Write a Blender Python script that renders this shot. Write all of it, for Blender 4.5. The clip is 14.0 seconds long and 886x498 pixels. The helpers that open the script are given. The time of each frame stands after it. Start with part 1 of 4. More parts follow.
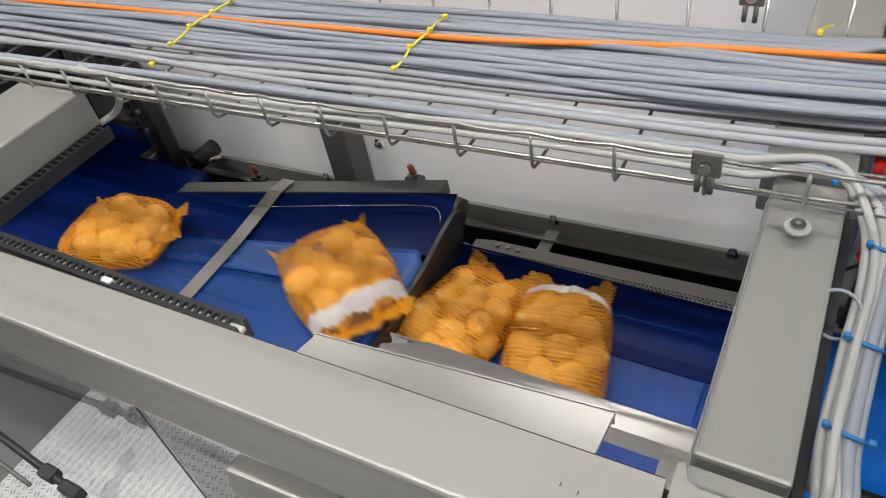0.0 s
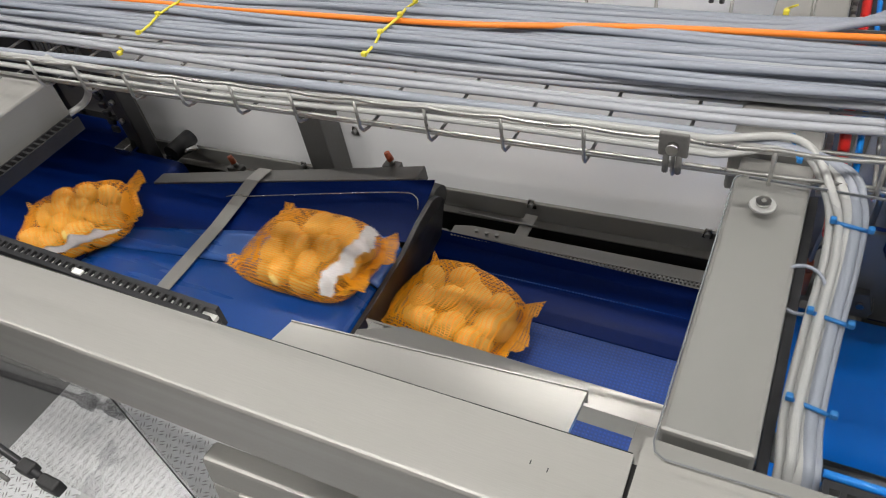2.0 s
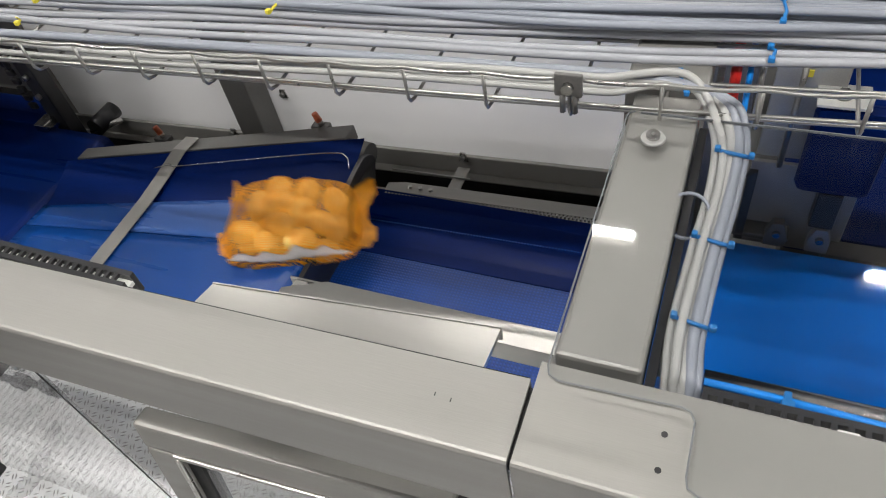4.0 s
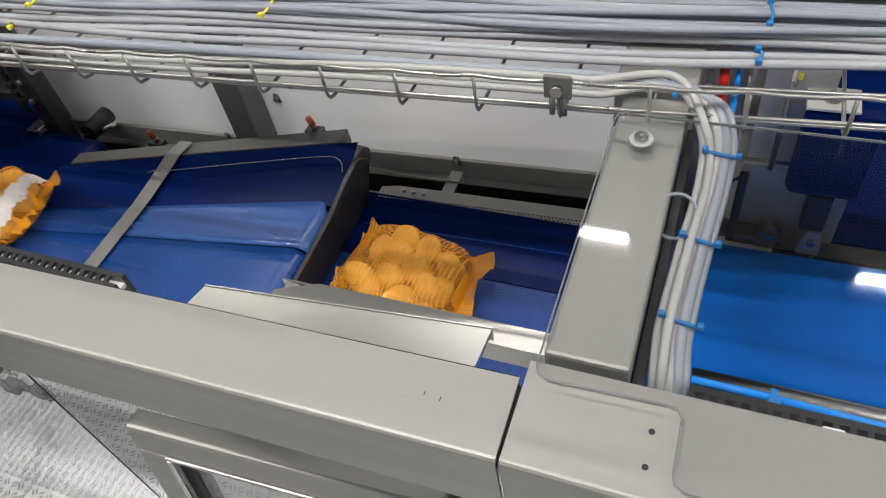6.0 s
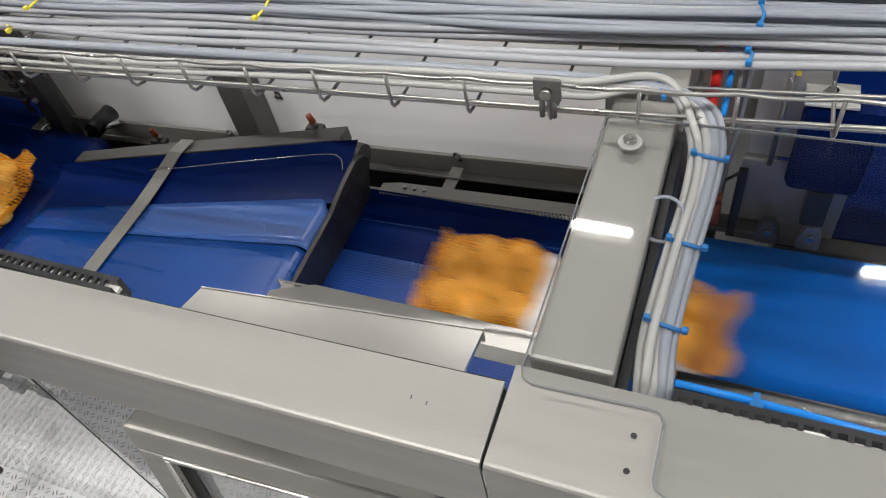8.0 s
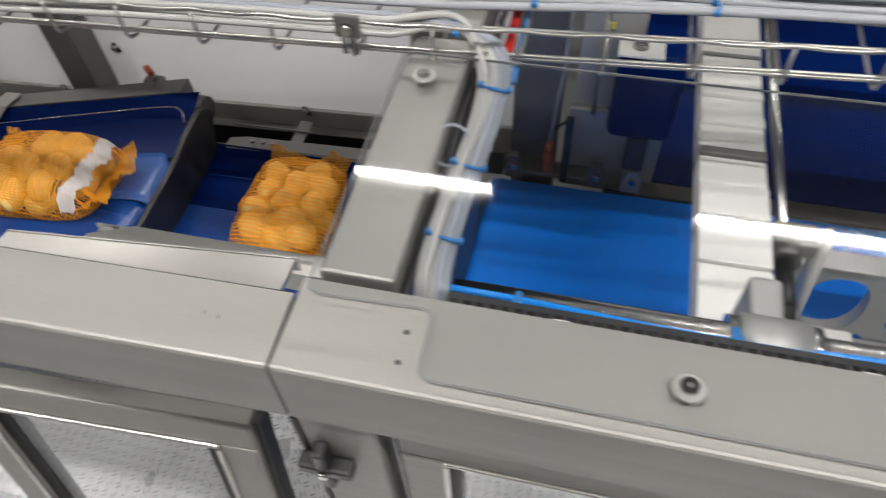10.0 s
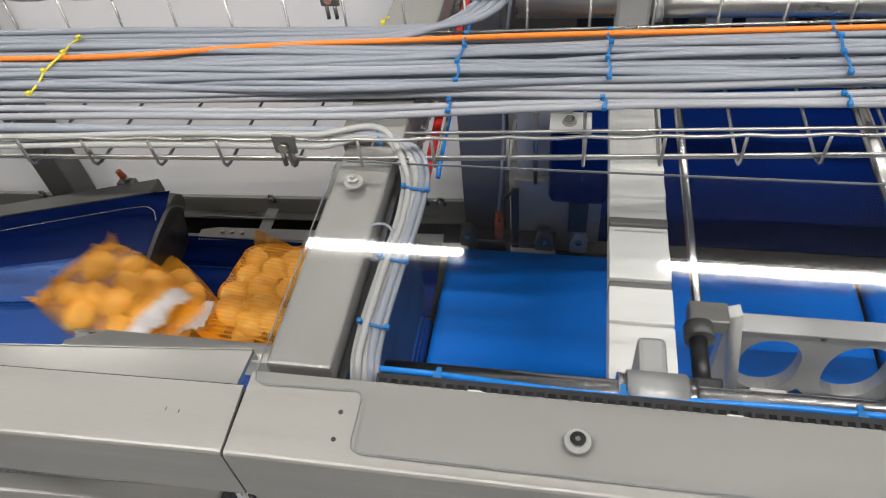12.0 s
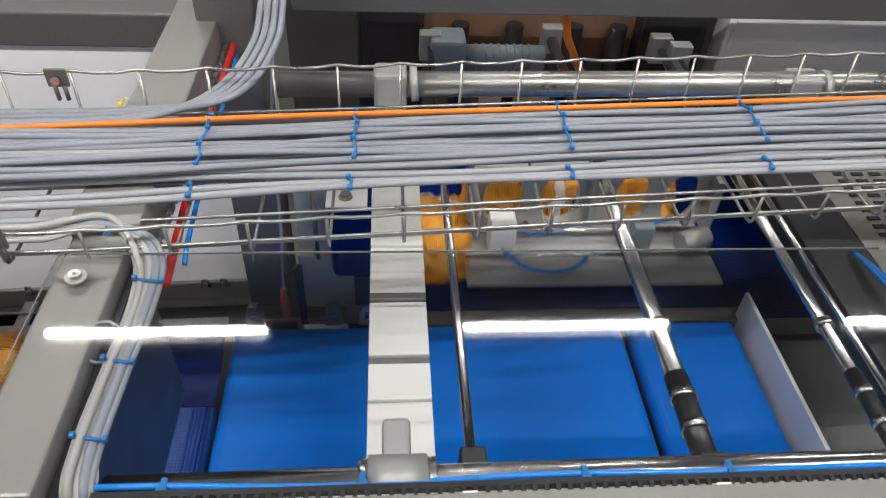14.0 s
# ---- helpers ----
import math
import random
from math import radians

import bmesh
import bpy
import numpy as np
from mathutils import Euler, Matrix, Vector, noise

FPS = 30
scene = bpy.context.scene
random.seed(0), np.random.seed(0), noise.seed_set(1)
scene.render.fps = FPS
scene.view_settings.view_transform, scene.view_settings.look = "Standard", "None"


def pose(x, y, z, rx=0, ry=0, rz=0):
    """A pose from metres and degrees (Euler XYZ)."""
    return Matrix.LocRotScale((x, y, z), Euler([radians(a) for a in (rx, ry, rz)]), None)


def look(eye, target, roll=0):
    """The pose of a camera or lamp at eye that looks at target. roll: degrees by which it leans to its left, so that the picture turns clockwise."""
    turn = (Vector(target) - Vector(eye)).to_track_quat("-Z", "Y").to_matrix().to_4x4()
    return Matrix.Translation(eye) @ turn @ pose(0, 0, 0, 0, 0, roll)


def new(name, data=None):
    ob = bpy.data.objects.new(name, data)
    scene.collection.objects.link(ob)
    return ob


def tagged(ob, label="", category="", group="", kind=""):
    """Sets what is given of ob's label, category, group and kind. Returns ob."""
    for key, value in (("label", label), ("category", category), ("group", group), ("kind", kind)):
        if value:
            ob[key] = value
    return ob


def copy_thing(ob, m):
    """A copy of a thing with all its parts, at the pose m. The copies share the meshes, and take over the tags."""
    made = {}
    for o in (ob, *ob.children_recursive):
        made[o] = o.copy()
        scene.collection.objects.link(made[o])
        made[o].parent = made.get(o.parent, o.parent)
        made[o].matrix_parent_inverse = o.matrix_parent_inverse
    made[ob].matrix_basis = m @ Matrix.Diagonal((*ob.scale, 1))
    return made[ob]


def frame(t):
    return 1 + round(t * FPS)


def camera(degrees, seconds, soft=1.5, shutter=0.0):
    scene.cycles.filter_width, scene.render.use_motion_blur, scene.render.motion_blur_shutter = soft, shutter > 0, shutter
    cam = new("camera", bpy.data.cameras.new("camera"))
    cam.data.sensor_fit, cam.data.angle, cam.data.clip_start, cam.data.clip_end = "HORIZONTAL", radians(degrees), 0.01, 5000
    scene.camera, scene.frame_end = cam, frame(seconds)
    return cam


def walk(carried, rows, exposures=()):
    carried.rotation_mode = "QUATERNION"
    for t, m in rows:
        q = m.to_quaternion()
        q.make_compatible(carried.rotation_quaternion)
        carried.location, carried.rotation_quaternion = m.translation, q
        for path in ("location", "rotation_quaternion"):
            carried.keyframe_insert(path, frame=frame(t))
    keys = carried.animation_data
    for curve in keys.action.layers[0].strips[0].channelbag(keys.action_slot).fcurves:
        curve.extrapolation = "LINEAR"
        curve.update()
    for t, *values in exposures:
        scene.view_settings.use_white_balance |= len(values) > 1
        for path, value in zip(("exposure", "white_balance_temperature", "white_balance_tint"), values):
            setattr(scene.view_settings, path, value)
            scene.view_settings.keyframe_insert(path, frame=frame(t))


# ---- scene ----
cam = camera(63.6, 14.0, soft=1.1, shutter=0.5)
PATH = [
    (0, (-0.004, -0.277, 1.634), (-0.849, 0.914, 0.268), -11.3),
    (0.5, (-0.004, -0.273, 1.633), (-0.832, 0.925, 0.262), -11.1),
    (1, (-0.002, -0.269, 1.633), (-0.826, 0.929, 0.26), -11.3),
    (1.5, (-0.001, -0.274, 1.632), (-0.817, 0.922, 0.252), -11.1),
    (2, (0.01, -0.275, 1.631), (-0.788, 0.913, 0.234), -11.4),
    (2.5, (0.017, -0.273, 1.634), (-0.773, 0.896, 0.216), -12.6),
    (3, (0.046, -0.275, 1.626), (-0.652, 0.901, 0.167), -11.5),
    (3.5, (0.061, -0.276, 1.629), (-0.616, 0.889, 0.151), -12.5),
    (4, (0.065, -0.278, 1.629), (-0.595, 0.883, 0.14), -12.1),
    (6.5, (0.073, -0.282, 1.629), (-0.572, 0.897, 0.148), -11.8),
    (7, (0.075, -0.281, 1.629), (-0.563, 0.899, 0.145), -11.8),
    (7.2, (0.094, -0.263, 1.64), (-0.589, 0.873, 0.142), -13.7),
    (9.3, (0.082, -0.286, 1.626), (-0.529, 0.908, 0.142), -11.6),
    (9.5, (0.092, -0.286, 1.623), (-0.486, 0.895, 0.116), -11.0),
    (9.7, (0.114, -0.3, 1.635), (-0.347, 0.851, 0.066), -6.9),
    (10, (0.194, -0.307, 1.637), (-0.149, 0.869, 0.056), -4.0),
    (10.5, (0.249, -0.323, 1.681), (-0.006, 0.854, 0.084), -3.3),
    (11, (0.274, -0.329, 1.724), (0.052, 1.001, 0.247), -3.2),
    (11.5, (0.276, -0.338, 1.731), (0.035, 0.997, 0.261), -3.9),
    (12, (0.279, -0.34, 1.741), (-0.049, 0.967, 0.263), -6.9),
    (12.5, (0.289, -0.342, 1.751), (0.021, 1.032, 0.322), -5.5),
    (13, (0.326, -0.324, 1.744), (0.31, 1.096, 0.336), 0.8),
    (13.5, (0.37, -0.31, 1.745), (0.529, 1.131, 0.367), 3.6),
    (14, (0.379, -0.309, 1.74), (0.531, 1.155, 0.385), 3.6),
]
walk(cam, [(t, look(eye, target, roll)) for t, eye, target, roll in PATH])


# ---- light ----
world = bpy.data.worlds.new("hall_air")
scene.world = world
world.use_nodes = True
world.node_tree.nodes["Background"].inputs[0].default_value = (0.9, 0.95, 1.0, 1)
world.node_tree.nodes["Background"].inputs[1].default_value = 0.4
scene.view_settings.exposure = 0.0
LAMP_FRONT, LAMP_BACK = 37, 14


# ---- materials ----
def mat(name, color, rough=0.5, metal=0.0, spread=0.15, scale=30.0, bump=0.0, coat=0.0, stretch=(1, 1, 1), fine=300.0, rspread=0.1, spec=0.5, grid=0.0):
    """A node material with two scales of variation in colour, gloss and relief."""
    m = bpy.data.materials.new(name)
    m.use_nodes = True
    nt = m.node_tree
    b = nt.nodes["Principled BSDF"]
    co = nt.nodes.new("ShaderNodeTexCoord")
    mp = nt.nodes.new("ShaderNodeMapping")
    mp.inputs["Scale"].default_value = stretch
    nt.links.new(co.outputs["Object"], mp.inputs["Vector"])
    big = nt.nodes.new("ShaderNodeTexNoise")
    big.inputs["Scale"].default_value = scale * 0.2
    big.inputs["Detail"].default_value = 5
    small = nt.nodes.new("ShaderNodeTexNoise")
    small.inputs["Scale"].default_value = fine
    small.inputs["Detail"].default_value = 3
    for n in (big, small):
        nt.links.new(mp.outputs[0], n.inputs["Vector"])
    add = nt.nodes.new("ShaderNodeMath")
    add.operation = "ADD"
    nt.links.new(big.outputs[0], add.inputs[0])
    nt.links.new(small.outputs[0], add.inputs[1])
    rng = nt.nodes.new("ShaderNodeMapRange")
    rng.inputs[1].default_value, rng.inputs[2].default_value = 0.6, 1.4
    rng.inputs[3].default_value, rng.inputs[4].default_value = 1 - spread, 1 + spread
    nt.links.new(add.outputs[0], rng.inputs[0])
    mul = nt.nodes.new("ShaderNodeVectorMath")
    mul.operation = "SCALE"
    mul.inputs[0].default_value = color
    tone, relief = rng.outputs[0], small.outputs[0]
    if grid:
        low = nt.nodes.new("ShaderNodeMath")
        low.operation = "MULTIPLY"
        for k, axis in enumerate("XY"):
            w = nt.nodes.new("ShaderNodeTexWave")
            w.bands_direction = axis
            w.inputs["Scale"].default_value = 0.314 / grid
            nt.links.new(co.outputs["Object"], w.inputs["Vector"])
            nt.links.new(w.outputs[1], low.inputs[k])
        relief = low.outputs[0]
        gain = nt.nodes.new("ShaderNodeMapRange")
        gain.inputs[3].default_value, gain.inputs[4].default_value = 0.85, 1.35
        nt.links.new(relief, gain.inputs[0])
        both = nt.nodes.new("ShaderNodeMath")
        both.operation = "MULTIPLY"
        nt.links.new(tone, both.inputs[0])
        nt.links.new(gain.outputs[0], both.inputs[1])
        tone = both.outputs[0]
    nt.links.new(tone, mul.inputs["Scale"])
    nt.links.new(mul.outputs[0], b.inputs["Base Color"])
    rr = nt.nodes.new("ShaderNodeMapRange")
    rr.inputs[1].default_value, rr.inputs[2].default_value = 0.3, 0.7
    rr.inputs[3].default_value, rr.inputs[4].default_value = max(0.02, rough - rspread), min(1, rough + rspread)
    nt.links.new(big.outputs[0], rr.inputs[0])
    nt.links.new(rr.outputs[0], b.inputs["Roughness"])
    b.inputs["Metallic"].default_value = metal
    b.inputs["Coat Weight"].default_value = coat
    b.inputs["Specular IOR Level"].default_value = spec
    if bump:
        bp = nt.nodes.new("ShaderNodeBump")
        bp.inputs["Strength"].default_value = bump
        bp.inputs["Distance"].default_value = 0.002
        nt.links.new(relief, bp.inputs["Height"])
        nt.links.new(bp.outputs[0], b.inputs["Normal"])
    return m


STEEL = mat("brushed_steel", (0.31, 0.303, 0.285), 0.5, 0.5, 0.05, 10, 0.08, stretch=(1, 30, 30), fine=40)
STEEL_Y = mat("brushed_steel_cross", (0.31, 0.303, 0.285), 0.5, 0.5, 0.05, 10, 0.08, stretch=(30, 1, 30), fine=40)
STEEL_DARK = mat("dull_steel", (0.17, 0.167, 0.16), 0.5, 0.6, 0.15, 12, 0.1)
BRIGHT = mat("bright_brushed_steel", (0.50, 0.49, 0.465), 0.26, 0.95, 0.03, 6, 0.02, stretch=(1, 6, 6), fine=60, rspread=0.02)
GUIDE = mat("pale_brushed_steel", (0.58, 0.57, 0.54), 0.3, 0.85, 0.03, 6, 0.0, stretch=(1, 12, 12), fine=60, rspread=0.03)
CHROME = mat("polished_shaft", (0.55, 0.545, 0.53), 0.2, 1.0, 0.04, 20)
ALU = mat("machined_aluminium", (0.72, 0.72, 0.69), 0.42, 0.25, 0.06, 15, 0.1)
CAST = mat("cast_aluminium", (0.40, 0.40, 0.39), 0.5, 0.6, 0.12, 40, 0.3)
ZINC = mat("zinc_wire", (0.38, 0.375, 0.36), 0.34, 0.9, 0.12, 60)
# Shade on the back and far belts is put into this dark blue.
BELT_SHADED = mat("shaded_blue_belt", (0.001, 0.012, 0.095), 0.36, 0.0, 0.35, 14, 0.04, spec=0.09, stretch=(0.3, 6, 1))
BELT_NEW = mat("bright_blue_belt", (0.0, 0.135, 0.58), 0.36, 0.0, 0.18, 10, 0.03, spec=0.12, stretch=(0.3, 3, 1))
BELT_FLAT = mat("mid_blue_belt", (0.003, 0.048, 0.23), 0.28, 0.0, 0.15, 10, 0.03, stretch=(0.4, 4, 1), spec=0.4)
BELT_MESH = mat("textured_blue_belt", (0.003, 0.042, 0.235), 0.38, 0.0, 0.2, 20, 0.5, fine=160, grid=0.0085)
WEDGE = mat("glossy_blue_slide_sheet", (0.038, 0.118, 0.40), 0.26, 0.0, 0.12, 8, 0.0, coat=0.6, stretch=(0.6, 3, 1))
EDGE = mat("acrylic_cut_edge", (0.14, 0.15, 0.16), 0.3, 0.0, 0.1, 30)
RUBBER = mat("black_rubber", (0.015, 0.015, 0.016), 0.5, 0.0, 0.3, 30, 0.2)
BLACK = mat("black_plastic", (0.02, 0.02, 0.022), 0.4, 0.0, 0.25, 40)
PANEL = mat("white_wall_panel", (0.89, 0.89, 0.90), 0.45, 0.0, 0.04, 4, 0.03)
CABLE = mat("grey_cable_sheath", (0.25, 0.27, 0.315), 0.42, 0.0, 0.16, 10, 0.05, stretch=(0.5, 6, 6))
CABLE_L = mat("pale_cable_sheath", (0.38, 0.38, 0.37), 0.42, 0.0, 0.12, 10, 0.05, stretch=(0.5, 6, 6))
CABLE_P = mat("light_grey_cable_sheath", (0.33, 0.34, 0.37), 0.42, 0.0, 0.14, 10, 0.05, stretch=(0.5, 6, 6))
ORANGE = mat("orange_cable_sheath", (0.85, 0.22, 0.02), 0.4, 0.0, 0.08, 10)
TIE_Y = mat("yellow_tie", (0.72, 0.62, 0.05), 0.4, 0.0, 0.1, 60)
TIE_B = mat("blue_tie", (0.01, 0.15, 0.42), 0.4, 0.0, 0.1, 60)
HOSE = mat("blue_air_hose", (0.01, 0.22, 0.70), 0.25, 0.0, 0.1, 30)
RED = mat("red_plastic", (0.6, 0.02, 0.015), 0.35, 0.0, 0.1, 40)
COPPER = mat("red_cap", (0.45, 0.10, 0.04), 0.4, 0.0, 0.2, 60)
WHITE = mat("white_nylon", (0.78, 0.77, 0.74), 0.4, 0.0, 0.05, 30)
TREAD = mat("tread_plate", (0.72, 0.73, 0.74), 0.35, 0.45, 0.1, 30, 0.05)
# Bars toned darker than the plate to paint in their shadow sides.
TREAD_BAR = mat("shade_toned_tread_bar", (0.42, 0.42, 0.42), 0.4, 0.6, 0.15, 30, 0.05)
BROWN = mat("brown_board", (0.18, 0.10, 0.06), 0.6, 0.0, 0.2, 20)
MOTOR = mat("grey_motor_paint", (0.22, 0.26, 0.30), 0.45, 0.0, 0.15, 30, 0.1)
FLOOR_M = mat("hall_floor", (0.16, 0.16, 0.16), 0.5, 0.0, 0.2, 6, 0.1)
# Grey level set by how much light the added walls should bounce.
HALL = mat("hall_wall", (0.27, 0.275, 0.285), 0.6, 0.0, 0.06, 3)
POTATO = mat("potato_skin", (0.92, 0.66, 0.20), 0.5, 0.0, 0.25, 120, 0.3, fine=500)
PLATE = mat("grey_machine_plate", (0.34, 0.34, 0.335), 0.45, 0.2, 0.15, 12, 0.1)
PADDLE = mat("satin_aluminium", (0.50, 0.50, 0.49), 0.42, 0.35, 0.08, 15, 0.08)
BAND = mat("white_paper_band", (0.88, 0.86, 0.84), 0.6, 0.0, 0.2, 60, 0.2)


def glow(name, color, strength):
    m = bpy.data.materials.new(name)
    m.use_nodes = True
    b = m.node_tree.nodes["Principled BSDF"]
    b.inputs["Base Color"].default_value = (*color, 1)
    b.inputs["Emission Color"].default_value = (*color, 1)
    b.inputs["Emission Strength"].default_value = strength
    return m


LED = glow("led_tube", (1.0, 0.97, 0.93), 34.0)


def clear_sheet():
    """Clear acrylic: mostly see-through, with a mirror gloss that grows at a grazing look."""
    m = bpy.data.materials.new("clear_acrylic")
    m.use_nodes = True
    nt = m.node_tree
    out = nt.nodes["Material Output"]
    tr = nt.nodes.new("ShaderNodeBsdfTransparent")
    tr.inputs[0].default_value = (0.92, 0.925, 0.93, 1)
    gl = nt.nodes.new("ShaderNodeBsdfGlossy")
    gl.inputs["Roughness"].default_value = 0.03
    lw = nt.nodes.new("ShaderNodeLayerWeight")
    lw.inputs[0].default_value = 0.5
    pw = nt.nodes.new("ShaderNodeMath")
    pw.operation = "POWER"
    pw.inputs[1].default_value = 4.0
    nt.links.new(lw.outputs["Facing"], pw.inputs[0])
    sc = nt.nodes.new("ShaderNodeMath")
    sc.operation = "MULTIPLY_ADD"
    sc.inputs[1].default_value, sc.inputs[2].default_value = 0.9, 0.045
    nt.links.new(pw.outputs[0], sc.inputs[0])
    mx = nt.nodes.new("ShaderNodeMixShader")
    nt.links.new(sc.outputs[0], mx.inputs[0])
    nt.links.new(tr.outputs[0], mx.inputs[1])
    nt.links.new(gl.outputs[0], mx.inputs[2])
    nt.links.new(mx.outputs[0], out.inputs[0])
    return m


CLEAR = clear_sheet()


def net_stuff(name, tx, ty):
    """Orange net: crossing threads with gaps that let the potatoes show."""
    m = bpy.data.materials.new(name)
    m.use_nodes = True
    nt = m.node_tree
    b = nt.nodes["Principled BSDF"]
    b.inputs["Base Color"].default_value = (0.96, 0.41, 0.018, 1)
    b.inputs["Roughness"].default_value = 0.5
    out = nt.nodes["Material Output"]
    uv = nt.nodes.new("ShaderNodeUVMap")
    masks = []
    for axis, n in (("X", 9), ("Y", 17)):
        w = nt.nodes.new("ShaderNodeTexWave")
        w.bands_direction = axis
        w.inputs["Scale"].default_value = n / 6.2832 * 2
        w.inputs["Distortion"].default_value = 0.6
        w.inputs["Detail"].default_value = 1
        nt.links.new(uv.outputs[0], w.inputs["Vector"])
        g = nt.nodes.new("ShaderNodeMath")
        g.operation = "GREATER_THAN"
        g.inputs[1].default_value = tx if axis == "X" else ty
        nt.links.new(w.outputs[1], g.inputs[0])
        masks.append(g)
    mxm = nt.nodes.new("ShaderNodeMath")
    mxm.operation = "MAXIMUM"
    for i, g in enumerate(masks):
        nt.links.new(g.outputs[0], mxm.inputs[i])
    tr = nt.nodes.new("ShaderNodeBsdfTransparent")
    tl = nt.nodes.new("ShaderNodeBsdfTranslucent")
    tl.inputs[0].default_value = (0.98, 0.48, 0.03, 1)
    half = nt.nodes.new("ShaderNodeMixShader")
    half.inputs[0].default_value = 0.3
    nt.links.new(b.outputs[0], half.inputs[1])
    nt.links.new(tl.outputs[0], half.inputs[2])
    mx = nt.nodes.new("ShaderNodeMixShader")
    nt.links.new(mxm.outputs[0], mx.inputs[0])
    nt.links.new(tr.outputs[0], mx.inputs[1])
    nt.links.new(half.outputs[0], mx.inputs[2])
    nt.links.new(mx.outputs[0], out.inputs[0])
    return m


NET = net_stuff("orange_net", 0.85, 0.74)
NET_DENSE = net_stuff("gathered_orange_net", 0.5, 0.4)


# ---- building blocks ----
def mesh(bm, name, m, smooth=None):
    """smooth: True or False for all faces; None keeps what each face was given."""
    me = bpy.data.meshes.new(name)
    bmesh.ops.recalc_face_normals(bm, faces=bm.faces)
    if smooth is not None:
        for f in bm.faces:
            f.smooth = smooth
    bm.to_mesh(me)
    bm.free()
    me.materials.append(m)
    return me


def thing(name, at, label, category, group="", kind=""):
    ob = new(name)
    ob.location = at
    ob.empty_display_size = 0.05
    return tagged(ob, label, category, group, kind)


def home(ob):
    """The place of a thing's or part's origin, in the world, while all stands still."""
    p = Vector((0, 0, 0))
    while ob:
        p += ob.location
        ob = ob.parent
    return p


def part(name, bm, m, parent, label="", smooth=None):
    """One mesh under a thing; bm is in the world's metres."""
    bmesh.ops.translate(bm, verts=bm.verts, vec=-home(parent))
    ob = new(name, mesh(bm, name, m, smooth))
    ob.parent = parent
    if label:
        ob["label"] = label
    return ob


def solid(name, bm, m, label, category, group="", kind="", smooth=None):
    """A thing of one mesh, its origin at the middle of its base."""
    vs = [v.co for v in bm.verts]
    lo = Vector([min(v[i] for v in vs) for i in range(3)])
    hi = Vector([max(v[i] for v in vs) for i in range(3)])
    at = Vector(((lo.x + hi.x) / 2, (lo.y + hi.y) / 2, lo.z))
    bmesh.ops.translate(bm, verts=bm.verts, vec=-at)
    ob = new(name, mesh(bm, name, m, smooth))
    ob.location = at
    return tagged(ob, label, category, group, kind)


def box(x0, x1, y0, y1, z0, z1, bevel=0.0, bm=None):
    bm = bm or bmesh.new()
    r = bmesh.ops.create_cube(bm, size=1)
    for v in r["verts"]:
        v.co = Vector(((x0 + x1) / 2 + v.co.x * (x1 - x0), (y0 + y1) / 2 + v.co.y * (y1 - y0), (z0 + z1) / 2 + v.co.z * (z1 - z0)))
    if bevel:
        es = list({e for v in r["verts"] for e in v.link_edges})
        bmesh.ops.bevel(bm, geom=es, offset=bevel, segments=2, affect="EDGES", profile=0.5)
    return bm


def tube(pts, r, n=8, bm=None, cap=True):
    """A round tube along a polyline."""
    bm = bm or bmesh.new()
    pts = [Vector(p) for p in pts]
    rings = []
    for i, p in enumerate(pts):
        d = (pts[min(i + 1, len(pts) - 1)] - pts[max(i - 1, 0)]).normalized()
        u = d.cross(Vector((0, 0, 1)))
        if u.length < 0.05:
            u = d.cross(Vector((0, 1, 0)))
        u.normalize()
        w = d.cross(u)
        rr = r[i] if isinstance(r, (list, tuple)) else r
        rings.append([bm.verts.new(p + (u * math.cos(a) + w * math.sin(a)) * rr) for a in [2 * math.pi * k / n for k in range(n)]])
    for a, b in zip(rings, rings[1:]):
        for k in range(n):
            bm.faces.new((a[k], a[(k + 1) % n], b[(k + 1) % n], b[k])).smooth = True
    if cap:
        bm.faces.new(rings[0][::-1])
        bm.faces.new(rings[-1])
    return bm


def prism(outline, lo, hi, axis="z", bm=None, bevel=0.0):
    """An outline in two axes drawn out along the third."""
    bm = bm or bmesh.new()
    def at(p, h):
        return Vector((p[0], p[1], h)) if axis == "z" else Vector((p[0], h, p[1])) if axis == "y" else Vector((h, p[0], p[1]))
    a = [bm.verts.new(at(p, lo)) for p in outline]
    b = [bm.verts.new(at(p, hi)) for p in outline]
    bm.faces.new(a[::-1]), bm.faces.new(b)
    for i in range(len(a)):
        j = (i + 1) % len(a)
        bm.faces.new((a[i], a[j], b[j], b[i]))
    if bevel:
        bmesh.ops.recalc_face_normals(bm, faces=bm.faces)
        bmesh.ops.bevel(bm, geom=list(bm.edges), offset=bevel, segments=2, affect="EDGES", profile=0.5)
    return bm


def curve(pts, steps=10):
    """A smooth line through the points (Catmull-Rom)."""
    p = [Vector(q) for q in pts]
    p = [2 * p[0] - p[1]] + p + [2 * p[-1] - p[-2]]
    out = []
    for i in range(1, len(p) - 2):
        for k in range(steps):
            s = k / steps
            out.append(0.5 * (2 * p[i] + (p[i + 1] - p[i - 1]) * s + (2 * p[i - 1] - 5 * p[i] + 4 * p[i + 1] - p[i + 2]) * s * s + (3 * p[i] - p[i - 1] - 3 * p[i + 1] + p[i + 2]) * s ** 3))
    return out + [p[-2]]


